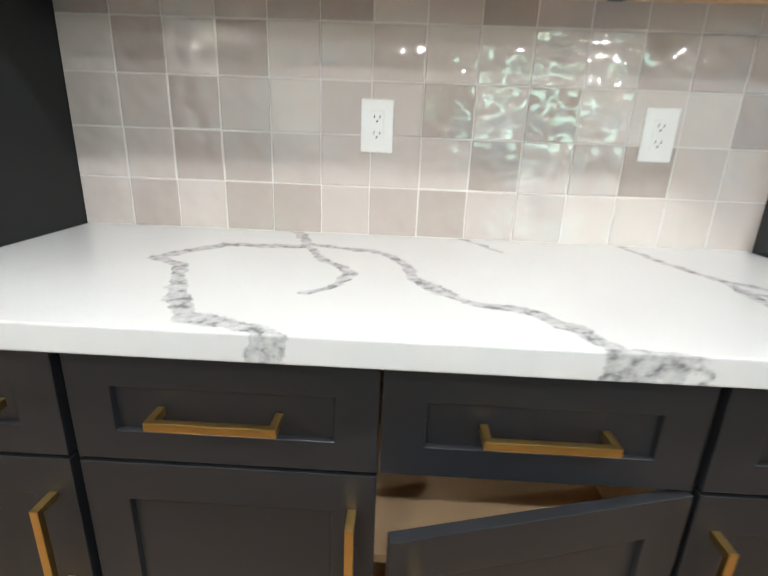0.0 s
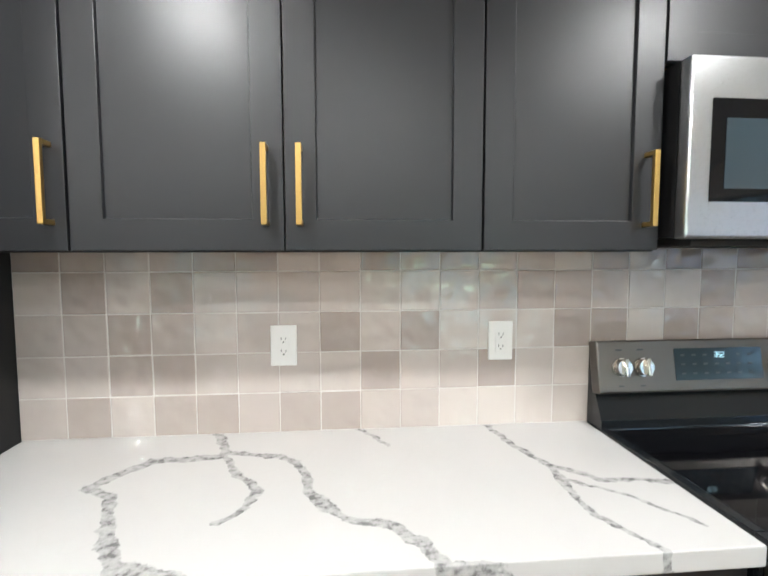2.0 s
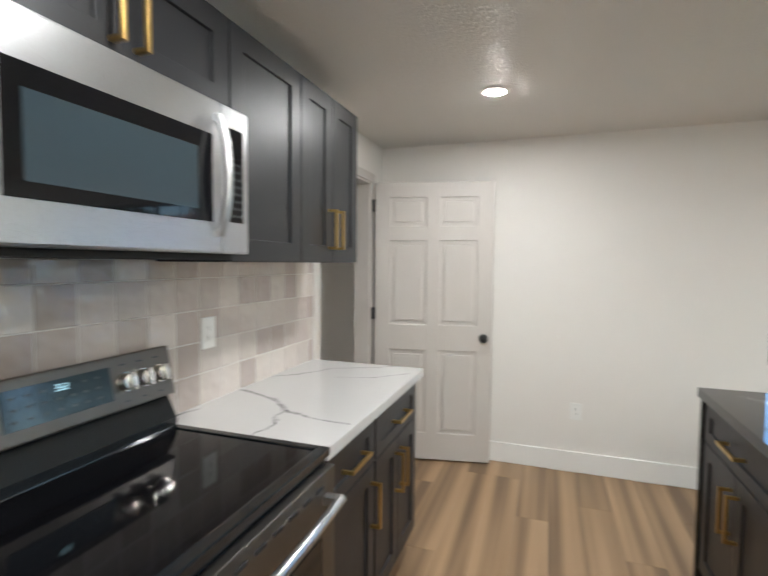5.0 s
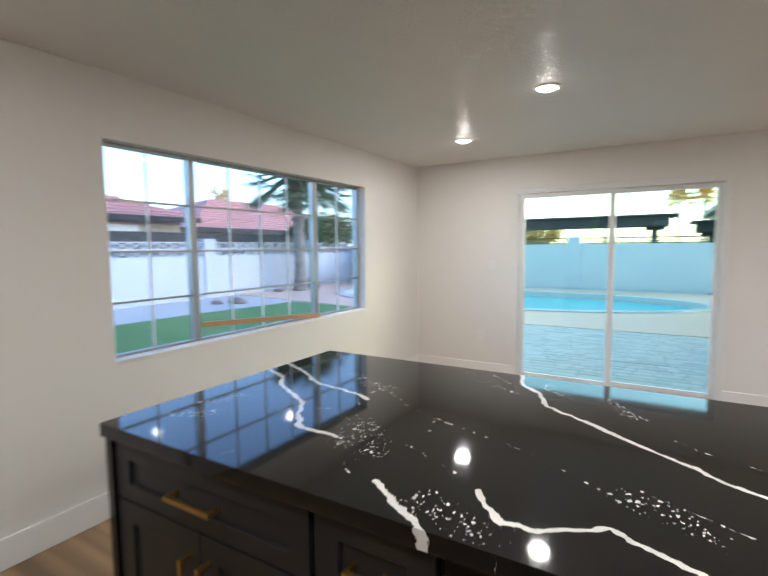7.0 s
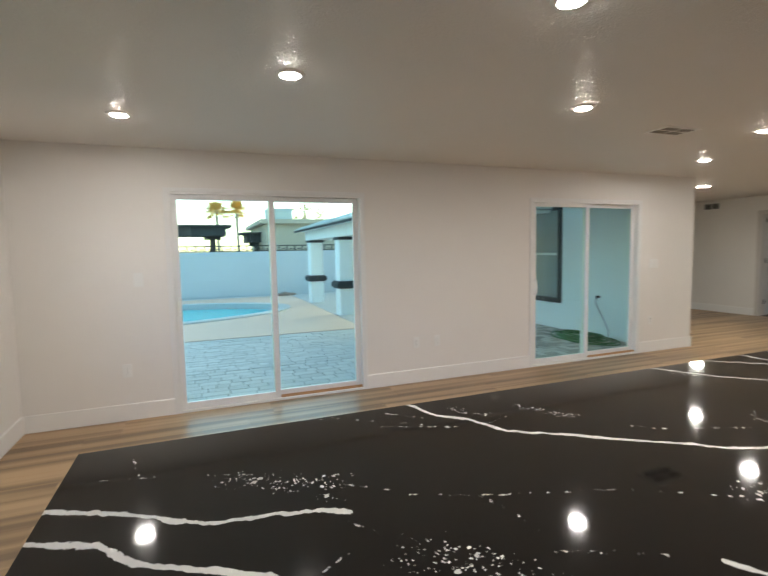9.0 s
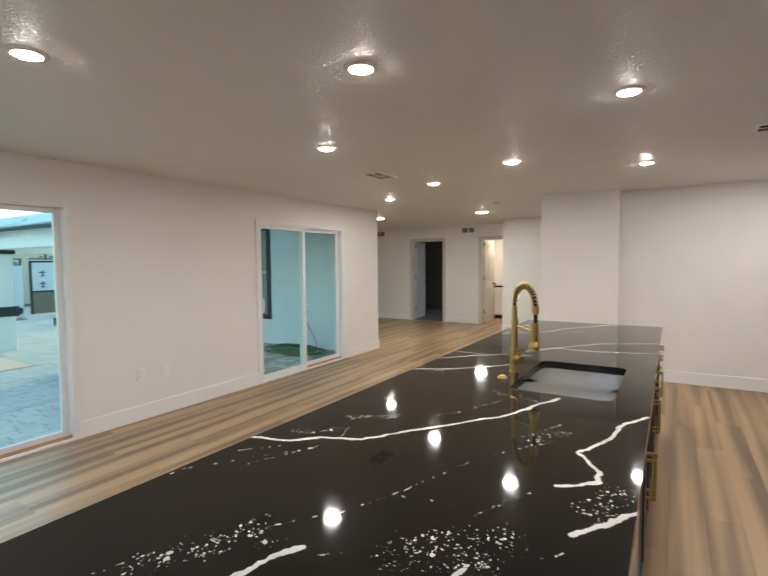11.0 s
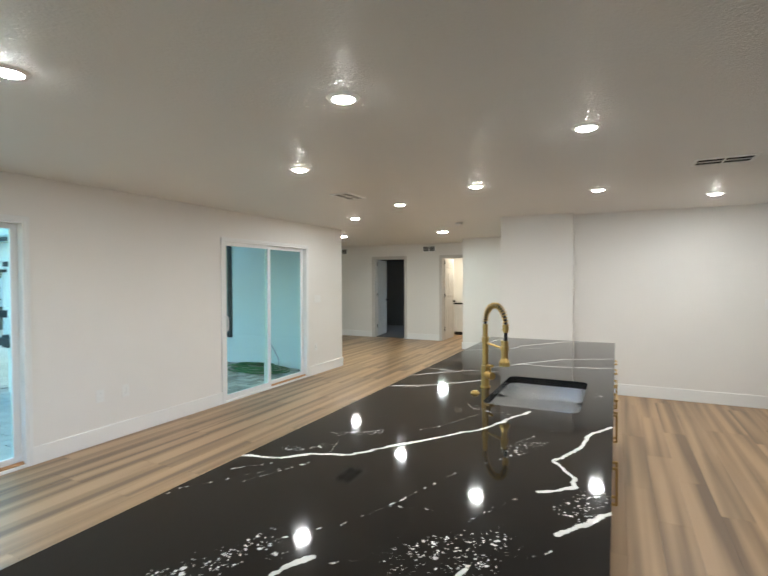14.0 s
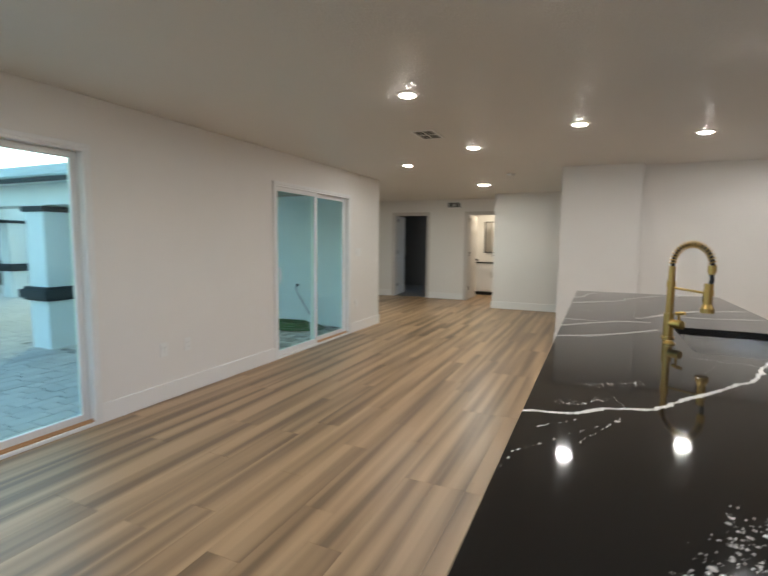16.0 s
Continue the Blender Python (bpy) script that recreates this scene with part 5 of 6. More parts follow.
det = cyl(cyl(bmesh.new(), (-3.05, -4.04, TOP - 0.012), (-3.05, -4.04, TOP), 0.06, n=28), (-3.05, -4.04, TOP - 0.03), (-3.05, -4.04, TOP - 0.012), 0.045, 0.055, n=28)
solid("smoke_detector", det, PLASTIC, "small round white smoke detector on the ceiling", "smoke detector", smooth=True)


# ---- bathroom seen through the doorway ----
def bathroom():
    v = thing("bath_vanity", "white bathroom vanity with a dark stone top", "vanity", (-8.36, -5.25, 0))
    part("body", boxes((-8.62, -5.75, 0.09, -8.12, -4.75, 0.82), bev=0.003), TRIM, v)
    part("toe_kick", boxes((-8.62, -5.74, 0, -8.17, -4.76, 0.09)), BLACK, v)
    part("top", boxes((-8.63, -5.78, 0.82, -8.09, -4.72, 0.85), bev=0.003), GLOSS, v, "dark stone top")
    for a, b, h in ((-5.74, -5.255, -5.30), (-5.245, -4.76, -5.20)):
        bm = boxes((-8.12, a, 0.12, -8.10, a + 0.06, 0.66), (-8.12, b - 0.06, 0.12, -8.10, b, 0.66), (-8.12, a + 0.06, 0.12, -8.10, b - 0.06, 0.18), (-8.12, a + 0.06, 0.60, -8.10, b - 0.06, 0.66), (-8.12, a + 0.06, 0.18, -8.112, b - 0.06, 0.60))
        d = part("door", bm, TRIM, v)
        part("handle", boxes((-8.10, h - 0.006, 0.46, -8.07, h + 0.006, 0.60)), ALU, d)
        part("drawer_front", boxes((-8.12, a, 0.675, -8.10, b, 0.805), bev=0.004), TRIM, v)
    f = tube(bmesh.new(), [(-8.55, -5.35, 0.85), (-8.55, -5.35, 0.99), (-8.52, -5.35, 1.03), (-8.46, -5.35, 1.03), (-8.43, -5.35, 1.0)], 0.012)
    solid("bath_faucet", f, BLACK, "black basin faucet on the vanity", "faucet", smooth=True)
    mir = thing("bath_mirror", "black-framed mirror above the vanity", "mirror", (-8.61, -5.3, 1.1))
    part("mirror_frame", boxes((-8.628, -5.62, 1.08, -8.60, -5.60, 1.90), (-8.628, -4.94, 1.08, -8.60, -4.92, 1.90), (-8.628, -5.60, 1.08, -8.60, -4.94, 1.10), (-8.628, -5.60, 1.88, -8.60, -4.94, 1.90)), BLACK, mir)
    part("mirror_glass", boxes((-8.628, -5.60, 1.10, -8.612, -4.94, 1.88)), MIRROR, mir)


bathroom()

# ---- outdoors ----
POOL = (6.6, -14.85, 5.3, 2.4)


def pool_ring(grow, n=64):
    cx, cy, rx, ry = POOL
    out = []
    for k in range(n):
        a = 2 * math.pi * k / n
        pinch = 1 - 0.13 * math.exp(-((math.degrees(a) - 250) / 38) ** 2)
        out.append((cx + (rx + grow) * math.cos(a), cy + (ry + grow) * math.sin(a) * pinch))
    return out


def sheet_with_hole(outer, inner, z0, z1):
    bm = bmesh.new()
    ends = []
    for z in (z0, z1):
        edges, rings = [], []
        for ring in (outer, inner):
            vs = [bm.verts.new((x, y, z)) for x, y in ring]
            edges += [bm.edges.new((vs[k], vs[(k + 1) % len(vs)])) for k in range(len(vs))]
            rings.append(vs)
        bmesh.ops.triangle_fill(bm, use_beauty=True, use_dissolve=False, edges=edges)
        ends.append(rings)
    for low, high in zip(*ends):
        for k in range(len(low)):
            j = (k + 1) % len(low)
            bm.faces.new((low[k], low[j], high[j], high[k]))
    return bm


setting("ground", sheet_with_hole([(-600, -600), (600, -600), (600, 600), (-600, 600)], pool_ring(0.1), OUT - 1.4, OUT - 0.06), EARTH, "pale desert ground", "ground")
setting("pavement_deck", sheet_with_hole([(0.35, -18.7), (14.5, -18.7), (14.5, -12.2), (11.3, -11.6), (5.3, -10.42), (0.35, -10.42)], pool_ring(0.0), OUT - 0.055, OUT), DECK, "tan concrete pool deck", "pool deck")
setting("pavement_strip", boxes((11.6, -12.0, OUT - 0.055, 14.5, 6, OUT - 0.012), (0.35, -18.7, OUT - 0.055, 14.5, -18.3, OUT + 0.003)), CONCRETE, "pale concrete strip along the garden wall", "path")


def coping():
    bm = bmesh.new()
    a, b = pool_ring(0.28, 96), pool_ring(-0.03, 96)
    v = [[bm.verts.new((x, y, z)) for x, y in ring] for ring, z in ((a, OUT + 0.001), (a, OUT + 0.03), (b, OUT + 0.03), (b, OUT - 0.16))]
    for p, q in zip(v, v[1:]):
        for k in range(96):
            j = (k + 1) % 96
            bm.faces.new((p[k], p[j], q[j], q[k]))
    return setting("trim_pool_coping", bm, CONCRETE, "rounded pale pool coping", "coping")


coping()
bm = bmesh.new()
bm.faces.new([bm.verts.new((x, y, OUT - 0.13)) for x, y in pool_ring(0.02, 96)])
setting("water", bm, WATER, "turquoise swimming pool water", "pool water")
turf = bmesh.new()
edge = [(EAST + 0.35, 4.0), (11.6, 4.0), (11.75, -4.0), (11.7, -8.3), (11.3, -11.2), (9.6, -11.2), (7.4, -10.6), (EAST + 0.35, -10.2)]
lo, hi = [turf.verts.new((x, y, OUT - 0.056)) for x, y in edge], [turf.verts.new((x, y, OUT + 0.012)) for x, y in edge]
turf.faces.new(hi)
for k in range(len(edge)):
    turf.faces.new((lo[k], lo[(k + 1) % len(edge)], hi[(k + 1) % len(edge)], hi[k]))
tagged(solid("lawn", turf, TURF, "bright green artificial turf lawn", "lawn"), kind="stuff")


def iron_band(bm, x0, x1, y, z0, z1, axis="x"):
    """A low band of dark ironwork with round gaps between two rails."""
    def put(a, za, b, zb):
        if axis == "x":
            box(bm, a, y - 0.02, za, b, y + 0.02, zb)
        else:
            box(bm, y - 0.02, a, za, y + 0.02, b, zb)
    put(x0, z0, x1, z0 + 0.035), put(x0, z1 - 0.035, x1, z1)
    n = int((x1 - x0) / 0.28)
    for k in range(n):
        a = x0 + k * 0.28
        put(a, z0 + 0.035, a + 0.05, z1 - 0.035), put(a + 0.10, z0 + 0.06, a + 0.2, z0 + 0.10)
    return bm


SW, EW = -18.8, 14.6
gw = thing("garden_wall", "pale painted block garden wall topped with black ironwork", "wall", (5, SW, OUT), kind="structure")
part("wall", boxes((-2.75, SW - 0.15, OUT - 0.05, EW + 0.2, SW, 1.47)), BLOCK, gw)
part("ironwork", iron_band(bmesh.new(), -2.75, 4.75, SW - 0.07, 1.475, 1.69), BLACK, gw, "black iron lattice")
part("ironwork", iron_band(bmesh.new(), 5.25, EW, SW - 0.07, 1.475, 1.69), BLACK, gw, "black iron lattice")
part("pilaster", boxes((4.8, SW - 0.2, OUT, 5.2, SW + 0.05, 1.72), bev=0.01), BLOCK, gw)


def east_wall():
    w = thing("garden_wall", "pale painted block garden wall with a pierced block course", "wall", (EW, -8, OUT), kind="structure")
    part("wall", boxes((EW, SW, OUT - 0.05, EW + 0.2, 8, 1.19)), BLOCK, w)
    bm = bmesh.new()
    y = SW + 0.2
    while y < 3:
        for z in (1.194, 1.424):
            box(bm, EW + 0.05, y, z, EW + 0.15, y + 0.035, z + 0.226), box(bm, EW + 0.05, y + 0.035, z, EW + 0.15, y + 0.40, z + 0.028), box(bm, EW + 0.05, y + 0.035, z + 0.198, EW + 0.15, y + 0.40, z + 0.226)
            for k in (-1, 1):
                tube(bm, [(EW + 0.10, y + 0.2175 - k * 0.165, z + 0.03), (EW + 0.10, y + 0.2175, z + 0.113), (EW + 0.10, y + 0.2175 + k * 0.165, z + 0.196)], 0.02, 4)
        y += 0.4
    part("pierced_blocks", bm, BLOCK, w, "two courses of pierced white blocks")
    for y in (-11.1, -16.2, -5.8, -0.6):
        part("pilaster", boxes((EW - 0.06, y - 0.22, OUT, EW + 0.26, y + 0.22, 1.75), bev=0.01), BLOCK, w)
    part("dark_fence", boxes((EW + 0.26, SW, 0.5, EW + 0.29, 8, 1.94)), CHARCOAL, w, "dark fence behind the blocks")


east_wall()


def patio_cover():
    c = thing("patio_cover", "covered patio with stucco beam and grey-green shingle roof edge", "patio cover", (-1.3, -12, OUT), kind="structure")
    part("beam", boxes((0.05, -16.1, 1.775, 0.40, -8.5, 2.04), bev=0.01), STUCCO, c, "pale stucco beam")
    part("beam", boxes((-2.9, -16.1, 1.775, 0.049, -15.75, 2.04), bev=0.01), STUCCO, c, "pale stucco beam")
    part("soffit", boxes((-2.4, -16.3, 2.045, 0.62, -8.4, 2.09)), STUCCO, c)
    bm = bmesh.new()
    prof = [(0.66, 2.03), (0.66, 2.09), (-0.9, 2.60), (-2.4, 2.14), (-2.4, 2.1), (0.5, 2.092)]
    a = [bm.verts.new((x, -16.4, z)) for x, z in prof]
    b = [bm.verts.new((x, -8.35, z)) for x, z in prof]
    bm.faces.new(a), bm.faces.new(b)
    for k in range(len(prof)):
        bm.faces.new((a[k], a[(k + 1) % len(prof)], b[(k + 1) % len(prof)], b[k]))
    part("roof", bm, SHINGLE, c, "grey-green shingle roof")
    shg = bmesh.new()
    rng = random.Random(5)
    for row in range(4):
        y = -16.4
        while y < -8.6:
            w = rng.uniform(0.2, 0.36)
            x, z = 0.68 - row * 0.2, 2.10 + row * 0.064
            lift = rng.uniform(0.0, 0.012)
            v = [shg.verts.new(p) for p in ((x, y, z + lift), (x, y + w - 0.01, z + lift), (x - 0.26, y + w - 0.01, z + 0.10 + lift), (x - 0.26, y, z + 0.10 + lift))]
            u = [shg.verts.new(p.co - Vector((0, 0, 0.022))) for p in v]
            shg.faces.new(v), shg.faces.new(u[::-1])
            for k in range(4):
                shg.faces.new((v[k], u[k], u[(k + 1) % 4], v[(k + 1) % 4]))
            y += w
    tagged(part("shingles", shg, mottled("shingle_pieces", (0.44, 0.50, 0.49), (0.56, 0.60, 0.58), 0.9, 5.0, 30, 0.6, 0.01, True, 0.4), c, "rows of grey-green shingles"), kind="stuff")
    part("gutter", boxes((0.662, -16.4, 2.02, 0.70, -8.35, 2.07)), CHARCOAL, c, "dark drip edge")
    c.location.x -= 0.15


patio_cover()
# Unseen eaves, inferred; depth and colour set to darken the wing wall's top.
setting("trim_shade_eaves", boxes((WING + T + 0.003, SOUTH - 2.0, 2.12, -0.1, SOUTH - 0.153, 2.38), (WING + T + 0.003, -11.5, 2.2, WING + T + 0.3, SOUTH - 2.002, 2.38)), TAN, "unseen tan eaves set to shade the patio corner", "eaves")


def patio_column(x, y):
    c = thing("patio_column", "square pale stucco column with charcoal bands", "column", (x, y, OUT), "patio columns")
    w = 0.19
    part("shaft", boxes((x - w, y - w, OUT - 0.02, x + w, y + w, 1.775), bev=0.012), STUCCO, c)
    part("band", boxes((x - w - 0.05, y - w - 0.05, 0.54, x + w + 0.05, y + w + 0.05, 0.72), (x - w - 0.09, y - w - 0.09, 0.575, x + w + 0.09, y + w + 0.09, 0.685), bev=0.01), CHARCOAL, c, "charcoal stucco band")
    part("capital", boxes((x - w - 0.035, y - w - 0.035, 1.695, x + w + 0.035, y + w + 0.035, 1.765), bev=0.014), CHARCOAL, c, "charcoal stucco capital")


for cy in (-9.5, -12.5, -15.6):
    patio_column(0.075, cy)
patio_column(-2.8, -15.9)


def iron_gate():
    g = thing("garden_gate", "white panelled garden gate in a black iron frame", "gate", (-4.2, SW, OUT))
    x0, x1, y = -5.4, -2.95, SW - 0.05
    part("gate_frame", boxes((x0, y - 0.03, OUT + 0.05, x0 + 0.06, y + 0.03, 1.62), (x1 - 0.06, y - 0.03, OUT + 0.05, x1, y + 0.03, 1.62), (x0, y - 0.03, 1.56, x1, y + 0.03, 1.62), (x0, y - 0.03, 0.62, x1, y + 0.03, 0.68)), BLACK, g)
    part("panel", boxes((x0 + 0.06, y - 0.012, 0.68, x1 - 0.06, y + 0.012, 1.56)), BLOCK, g, "white panel")
    part("panel", boxes((x0 + 0.06, y - 0.012, OUT + 0.06, x1 - 0.06, y + 0.012, 0.62)), GREY_STEEL, g, "grey lower panel")
    bm = bmesh.new()
    for k in range(5):
        a = x0 + 0.3 + k * 0.45
        for z in (0.85, 1.2):
            box(bm, a - 0.012, y + 0.012, z - 0.1, a + 0.012, y + 0.03, z + 0.12), box(bm, a - 0.09, y + 0.012, z + 0.04, a + 0.09, y + 0.03, z + 0.07), box(bm, a - 0.06, y + 0.012, z - 0.06, a + 0.06, y + 0.03, z - 0.04)
    box(bm, x0 + 1.1, y - 0.02, 1.62, x0 + 1.16, y + 0.02, 1.95), box(bm, x0 + 0.98, y - 0.02, 1.76, x0 + 1.28, y + 0.02, 1.8)
    part("scrollwork", bm, BLACK, g, "black iron ornament")
    part("gate_rail", iron_band(bmesh.new(), x0, x1, y, 1.66, 1.86), BLACK, g, "black iron lattice")


iron_gate()
setting("wall_side_yard", boxes((-8, SW - 0.15, OUT - 0.05, -5.45, SW, 1.47)), BLOCK, "pale painted block wall", "wall")
nb = thing("neighbour_building", "long low tan stucco building behind the garden wall", "building", (-9, -27, OUT))
part("wall", boxes((-22, -31, OUT, 0.4, -24, 2.75)), TAN, nb)
part("roof", boxes((-22.3, -31.3, 2.75, 0.7, -23.7, 2.95)), TAN, nb, "flat tan roof edge")
part("rooftop_unit", boxes((-1.3, -27.5, 2.95, 0.0, -26.5, 3.7), bev=0.03), SHINGLE, nb, "pale green rooftop unit")


def canopy(x0, x1, y, z, label):
    c = thing("carport_canopy", label, "carport", ((x0 + x1) / 2, y, OUT), "carports")
    part("roof", boxes((x0, y - 2.2, z, x1, y, z + 0.42), bev=0.02), CHARCOAL, c)
    part("roof_edge", boxes((x0 - 0.25, y - 2.4, z + 0.42, x1 + 0.25, y + 0.2, z + 0.5)), CHARCOAL, c)
    n = max(2, int((x1 - x0) / 2.6))
    for k in range(n):
        px = x0 + 0.6 + k * (x1 - x0 - 1.2) / (n - 1)
        part("post", boxes((px - 0.14, y - 1.2, OUT - 0.05, px + 0.14, y - 0.95, z)), CHARCOAL, c)
        part("bracket", boxes((px - 0.4, y - 1.15, z - 0.16, px + 0.4, y - 1.0, z)), CHARCOAL, c)


canopy(2.1, 9.5, -25.0, 2.25, "long dark flat-roofed carport behind the garden wall")
canopy(-0.9, 1.1, -26.0, 1.95, "small dark carport behind the garden wall")


def far_house(x0, x1, y0, y1, eave, ridge, along):
    h = thing("neighbour_house", "low pale house with a pink tile roof", "house", ((x0 + x1) / 2, (y0 + y1) / 2, OUT), "neighbour houses")
    part("wall", boxes((x0, y0, OUT - 0.05, x1, y1, eave)), TAN, h)
    bm = bmesh.new()
    o = 0.6
    if along == "y":
        c, e = (x0 + x1) / 2, min((x1 - x0) / 2, (y1 - y0) / 3)
        top = [(c, y0 + e, ridge), (c, y1 - e, ridge)]
    else:
        c, e = (y0 + y1) / 2, min((y1 - y0) / 2, (x1 - x0) / 3)
        top = [(x0 + e, c, ridge), (x1 - e, c, ridge)]
    low = [bm.verts.new(p) for p in ((x0 - o, y0 - o, eave), (x1 + o, y0 - o, eave), (x1 + o, y1 + o, eave), (x0 - o, y1 + o, eave))]
    t = [bm.verts.new(p) for p in top]
    bm.faces.new(low[::-1])
    if along == "y":
        bm.faces.new((low[0], low[1], t[0])), bm.faces.new((low[1], low[2], t[1], t[0])), bm.faces.new((low[2], low[3], t[1])), bm.faces.new((low[3], low[0], t[0], t[1]))
    else:
        bm.faces.new((low[3], low[0], t[0])), bm.faces.new((low[0], low[1], t[1], t[0])), bm.faces.new((low[1], low[2], t[1])), bm.faces.new((low[2], low[3], t[0], t[1]))
    roof = part("roof", bm, PINK, h, "pink barrel-tile roof")
    part("fascia", boxes((x0 - o - 0.02, y0 - o, eave - 0.22, x0 - o, y1 + o, eave), (x1 + o, y0 - o, eave - 0.22, x1 + o + 0.02, y1 + o, eave)), CHARCOAL, h, "dark fascia board")
    rows = bmesh.new()
    if along == "y":
        run = (x1 - x0) / 2 + o
        for k in range(14):
            u = (k + 0.5) / 14
            x, z = x0 - o + run * u, eave + (ridge - eave) * u
            inset = (min((x1 - x0) / 2, (y1 - y0) / 3) + o) * u
            box(rows, x - 0.03, y0 - o + inset, z + 0.005, x + 0.03, y1 + o - inset, z + 0.06)
        part("tile_rows", rows, PINK, roof, "raised tile courses")
    wn2 = bmesh.new()
    for k in range(3):
        yy = y0 + (k + 0.5) * (y1 - y0) / 3
        box(wn2, x0 - 0.04, yy - 0.8, eave - 1.3, x0, yy + 0.8, eave - 0.35)
    part("window", wn2, VINYL, h, "pale shaded window")


far_house(20, 30, -14.0, 2.0, 2.75, 4.85, "y")
far_house(23, 33, -33.0, -17.0, 2.55, 4.7, "y")


def leaf_blade(bm, root, tip, width, sag):
    """One folded palm leaflet: three joints that sag towards the tip."""
    root, tip = Vector(root), Vector(tip)
    d = (tip - root)
    side = d.cross(Vector((0, 0, 1)))
    side = side.normalized() * width if side.length > 1e-6 else Vector((width, 0, 0))
    prev = None
    for k in range(4):
        u = k / 3
        c = root + d * u - Vector((0, 0, sag * u * u))
        w = side * (1 - u) if k else side * 0.6
        a, b = bm.verts.new(c - w), bm.verts.new(c + w + Vector((0, 0, 0.002)))
        if prev:
            bm.faces.new((prev[0], prev[1], b, a))
        prev = (a, b)


def fan_palm(x, y, height, radius, thick, seed, fronds=64, leaf=FROND, label="fan palm with a rough brown trunk"):
    rng = random.Random(seed)
    p = thing("palm_tree", label, "palm tree", (x, y, OUT), "palms")
    bm = bmesh.new()
    rings = []
    n, steps = 14, 26
    for i in range(steps + 1):
        u = i / steps
        r = thick * (1.25 - 0.35 * min(1, u * 4)) * (1 + 0.09 * (i % 2) + rng.uniform(-0.03, 0.03))
        lean = 0.10 * u * u * (1 if seed % 2 else -1)
        rings.append([bm.verts.new((x + lean + r * math.cos(2 * math.pi * k / n), y + r * math.sin(2 * math.pi * k / n), OUT - 0.1 + height * u)) for k in range(n)])
    for a, b in zip(rings, rings[1:]):
        for k in range(n):
            bm.faces.new((a[k], a[(k + 1) % n], b[(k + 1) % n], b[k]))
    bm.faces.new(rings[-1])
    part("trunk", bm, BARK, p, "rough ringed trunk")
    top = Vector((x + (0.10 if seed % 2 else -0.10), y, OUT + height - 0.1))
    stems = bmesh.new()
    cr = bmesh.new()
    for i in range(fronds):
        yaw, lift = rng.uniform(0, 2 * math.pi), rng.uniform(-0.5, 1.25)
        out = Vector((math.cos(yaw) * math.cos(lift), math.sin(yaw) * math.cos(lift), math.sin(lift)))
        stem = radius * rng.uniform(0.5, 0.72)
        hub = top + out * stem - Vector((0, 0, 0.16 * stem * stem))
        tube(stems, [top, top + out * stem * 0.5, hub], 0.018 * radius, 5)
        across = out.cross(Vector((0, 0, 1)))
        across = across.normalized() if across.length > 1e-4 else Vector((1, 0, 0))
        for k in range(28):
            a = radians(-125 + 250 * k / 27)
            d = out * math.cos(a) + across * math.sin(a)
            ln = radius * rng.uniform(0.4, 0.52) * (0.75 + 0.25 * math.cos(a))
            leaf_blade(cr, hub, hub + d * ln, 0.016 * radius, 0.25 * ln)
    part("stems", stems, leaf, p)
    part("crown", cr, leaf, p, "crown of split fan leaves")
    return p


fan_palm(13.6, -14.25, 4.15, 2.1, 0.22, 3)
fan_palm(13.7, -15.1, 3.85, 1.9, 0.18, 4)
# Low sunlight on the far crowns is put into this gold leaf colour.
GOLD = mottled("palm_leaf_painted_sun", (0.78, 0.46, 0.10), (0.85, 0.55, 0.16), 0.7, 2.0)
fan_palm(1.1, -62, 6.7, 1.75, 0.2, 7, 90, GOLD, "tall slim far palm with low sunlight painted into its leaves")
fan_palm(-1.2, -62, 6.8, 1.7, 0.2, 9, 90, GOLD, "tall slim far palm with low sunlight painted into its leaves")
fan_palm(46, -38, 7.5, 1.8, 0.25, 11, 40, GOLD, "far palm above the roofs")


def clump(name, x, y, z, rx, rz, count, seed, mat, label):
    """A loose bush of many small leaves."""
    rng = random.Random(seed)
    b = thing(name, label, "shrub", (x, y, OUT), "shrubs")
    stems = bmesh.new()
    for k in range(7):
        a = rng.uniform(0, 6.28)
        tube(stems, [(x + 0.1 * math.cos(a), y + 0.1 * math.sin(a), OUT - 0.05), (x + rx * 0.5 * math.cos(a), y + rx * 0.5 * math.sin(a), z + rz * rng.uniform(-0.2, 0.4))], 0.03, 5)
    part("stems", stems, BARK, b)
    bm = bmesh.new()
    for k in range(count):
        d = Vector((rng.gauss(0, 1), rng.gauss(0, 1), rng.gauss(0, 1))).normalized() * rng.uniform(0.45, 1.0) ** 0.5
        c = Vector((x + d.x * rx * rng.uniform(0.75, 1.1), y + d.y * rx, z + d.z * rz * rng.uniform(0.7, 1.15)))
        s = rng.uniform(0.05, 0.12)
        u = Vector((rng.gauss(0, 1), rng.gauss(0, 1), rng.gauss(0, 1))).normalized()
        v = u.orthogonal().normalized()
        bm.faces.new([bm.verts.new(c + p) for p in (u * s, v * s * 0.5, -u * s, -v * s * 0.5)])
    part("leaves", bm, mat, b)


clump("shrub", 15.6, -17.4, 1.9, 1.3, 0.9, 2600, 21, SHRUB, "green shrub behind the garden wall")
clump("shrub", 17.5, -21.0, 2.2, 1.6, 1.1, 2600, 22, SHRUB, "green shrub behind the garden wall")
clump("shrub", 9.0, -31.0, 2.2, 1.4, 0.8, 2200, 23, AUTUMN, "yellow-leaved tree behind the garden wall")
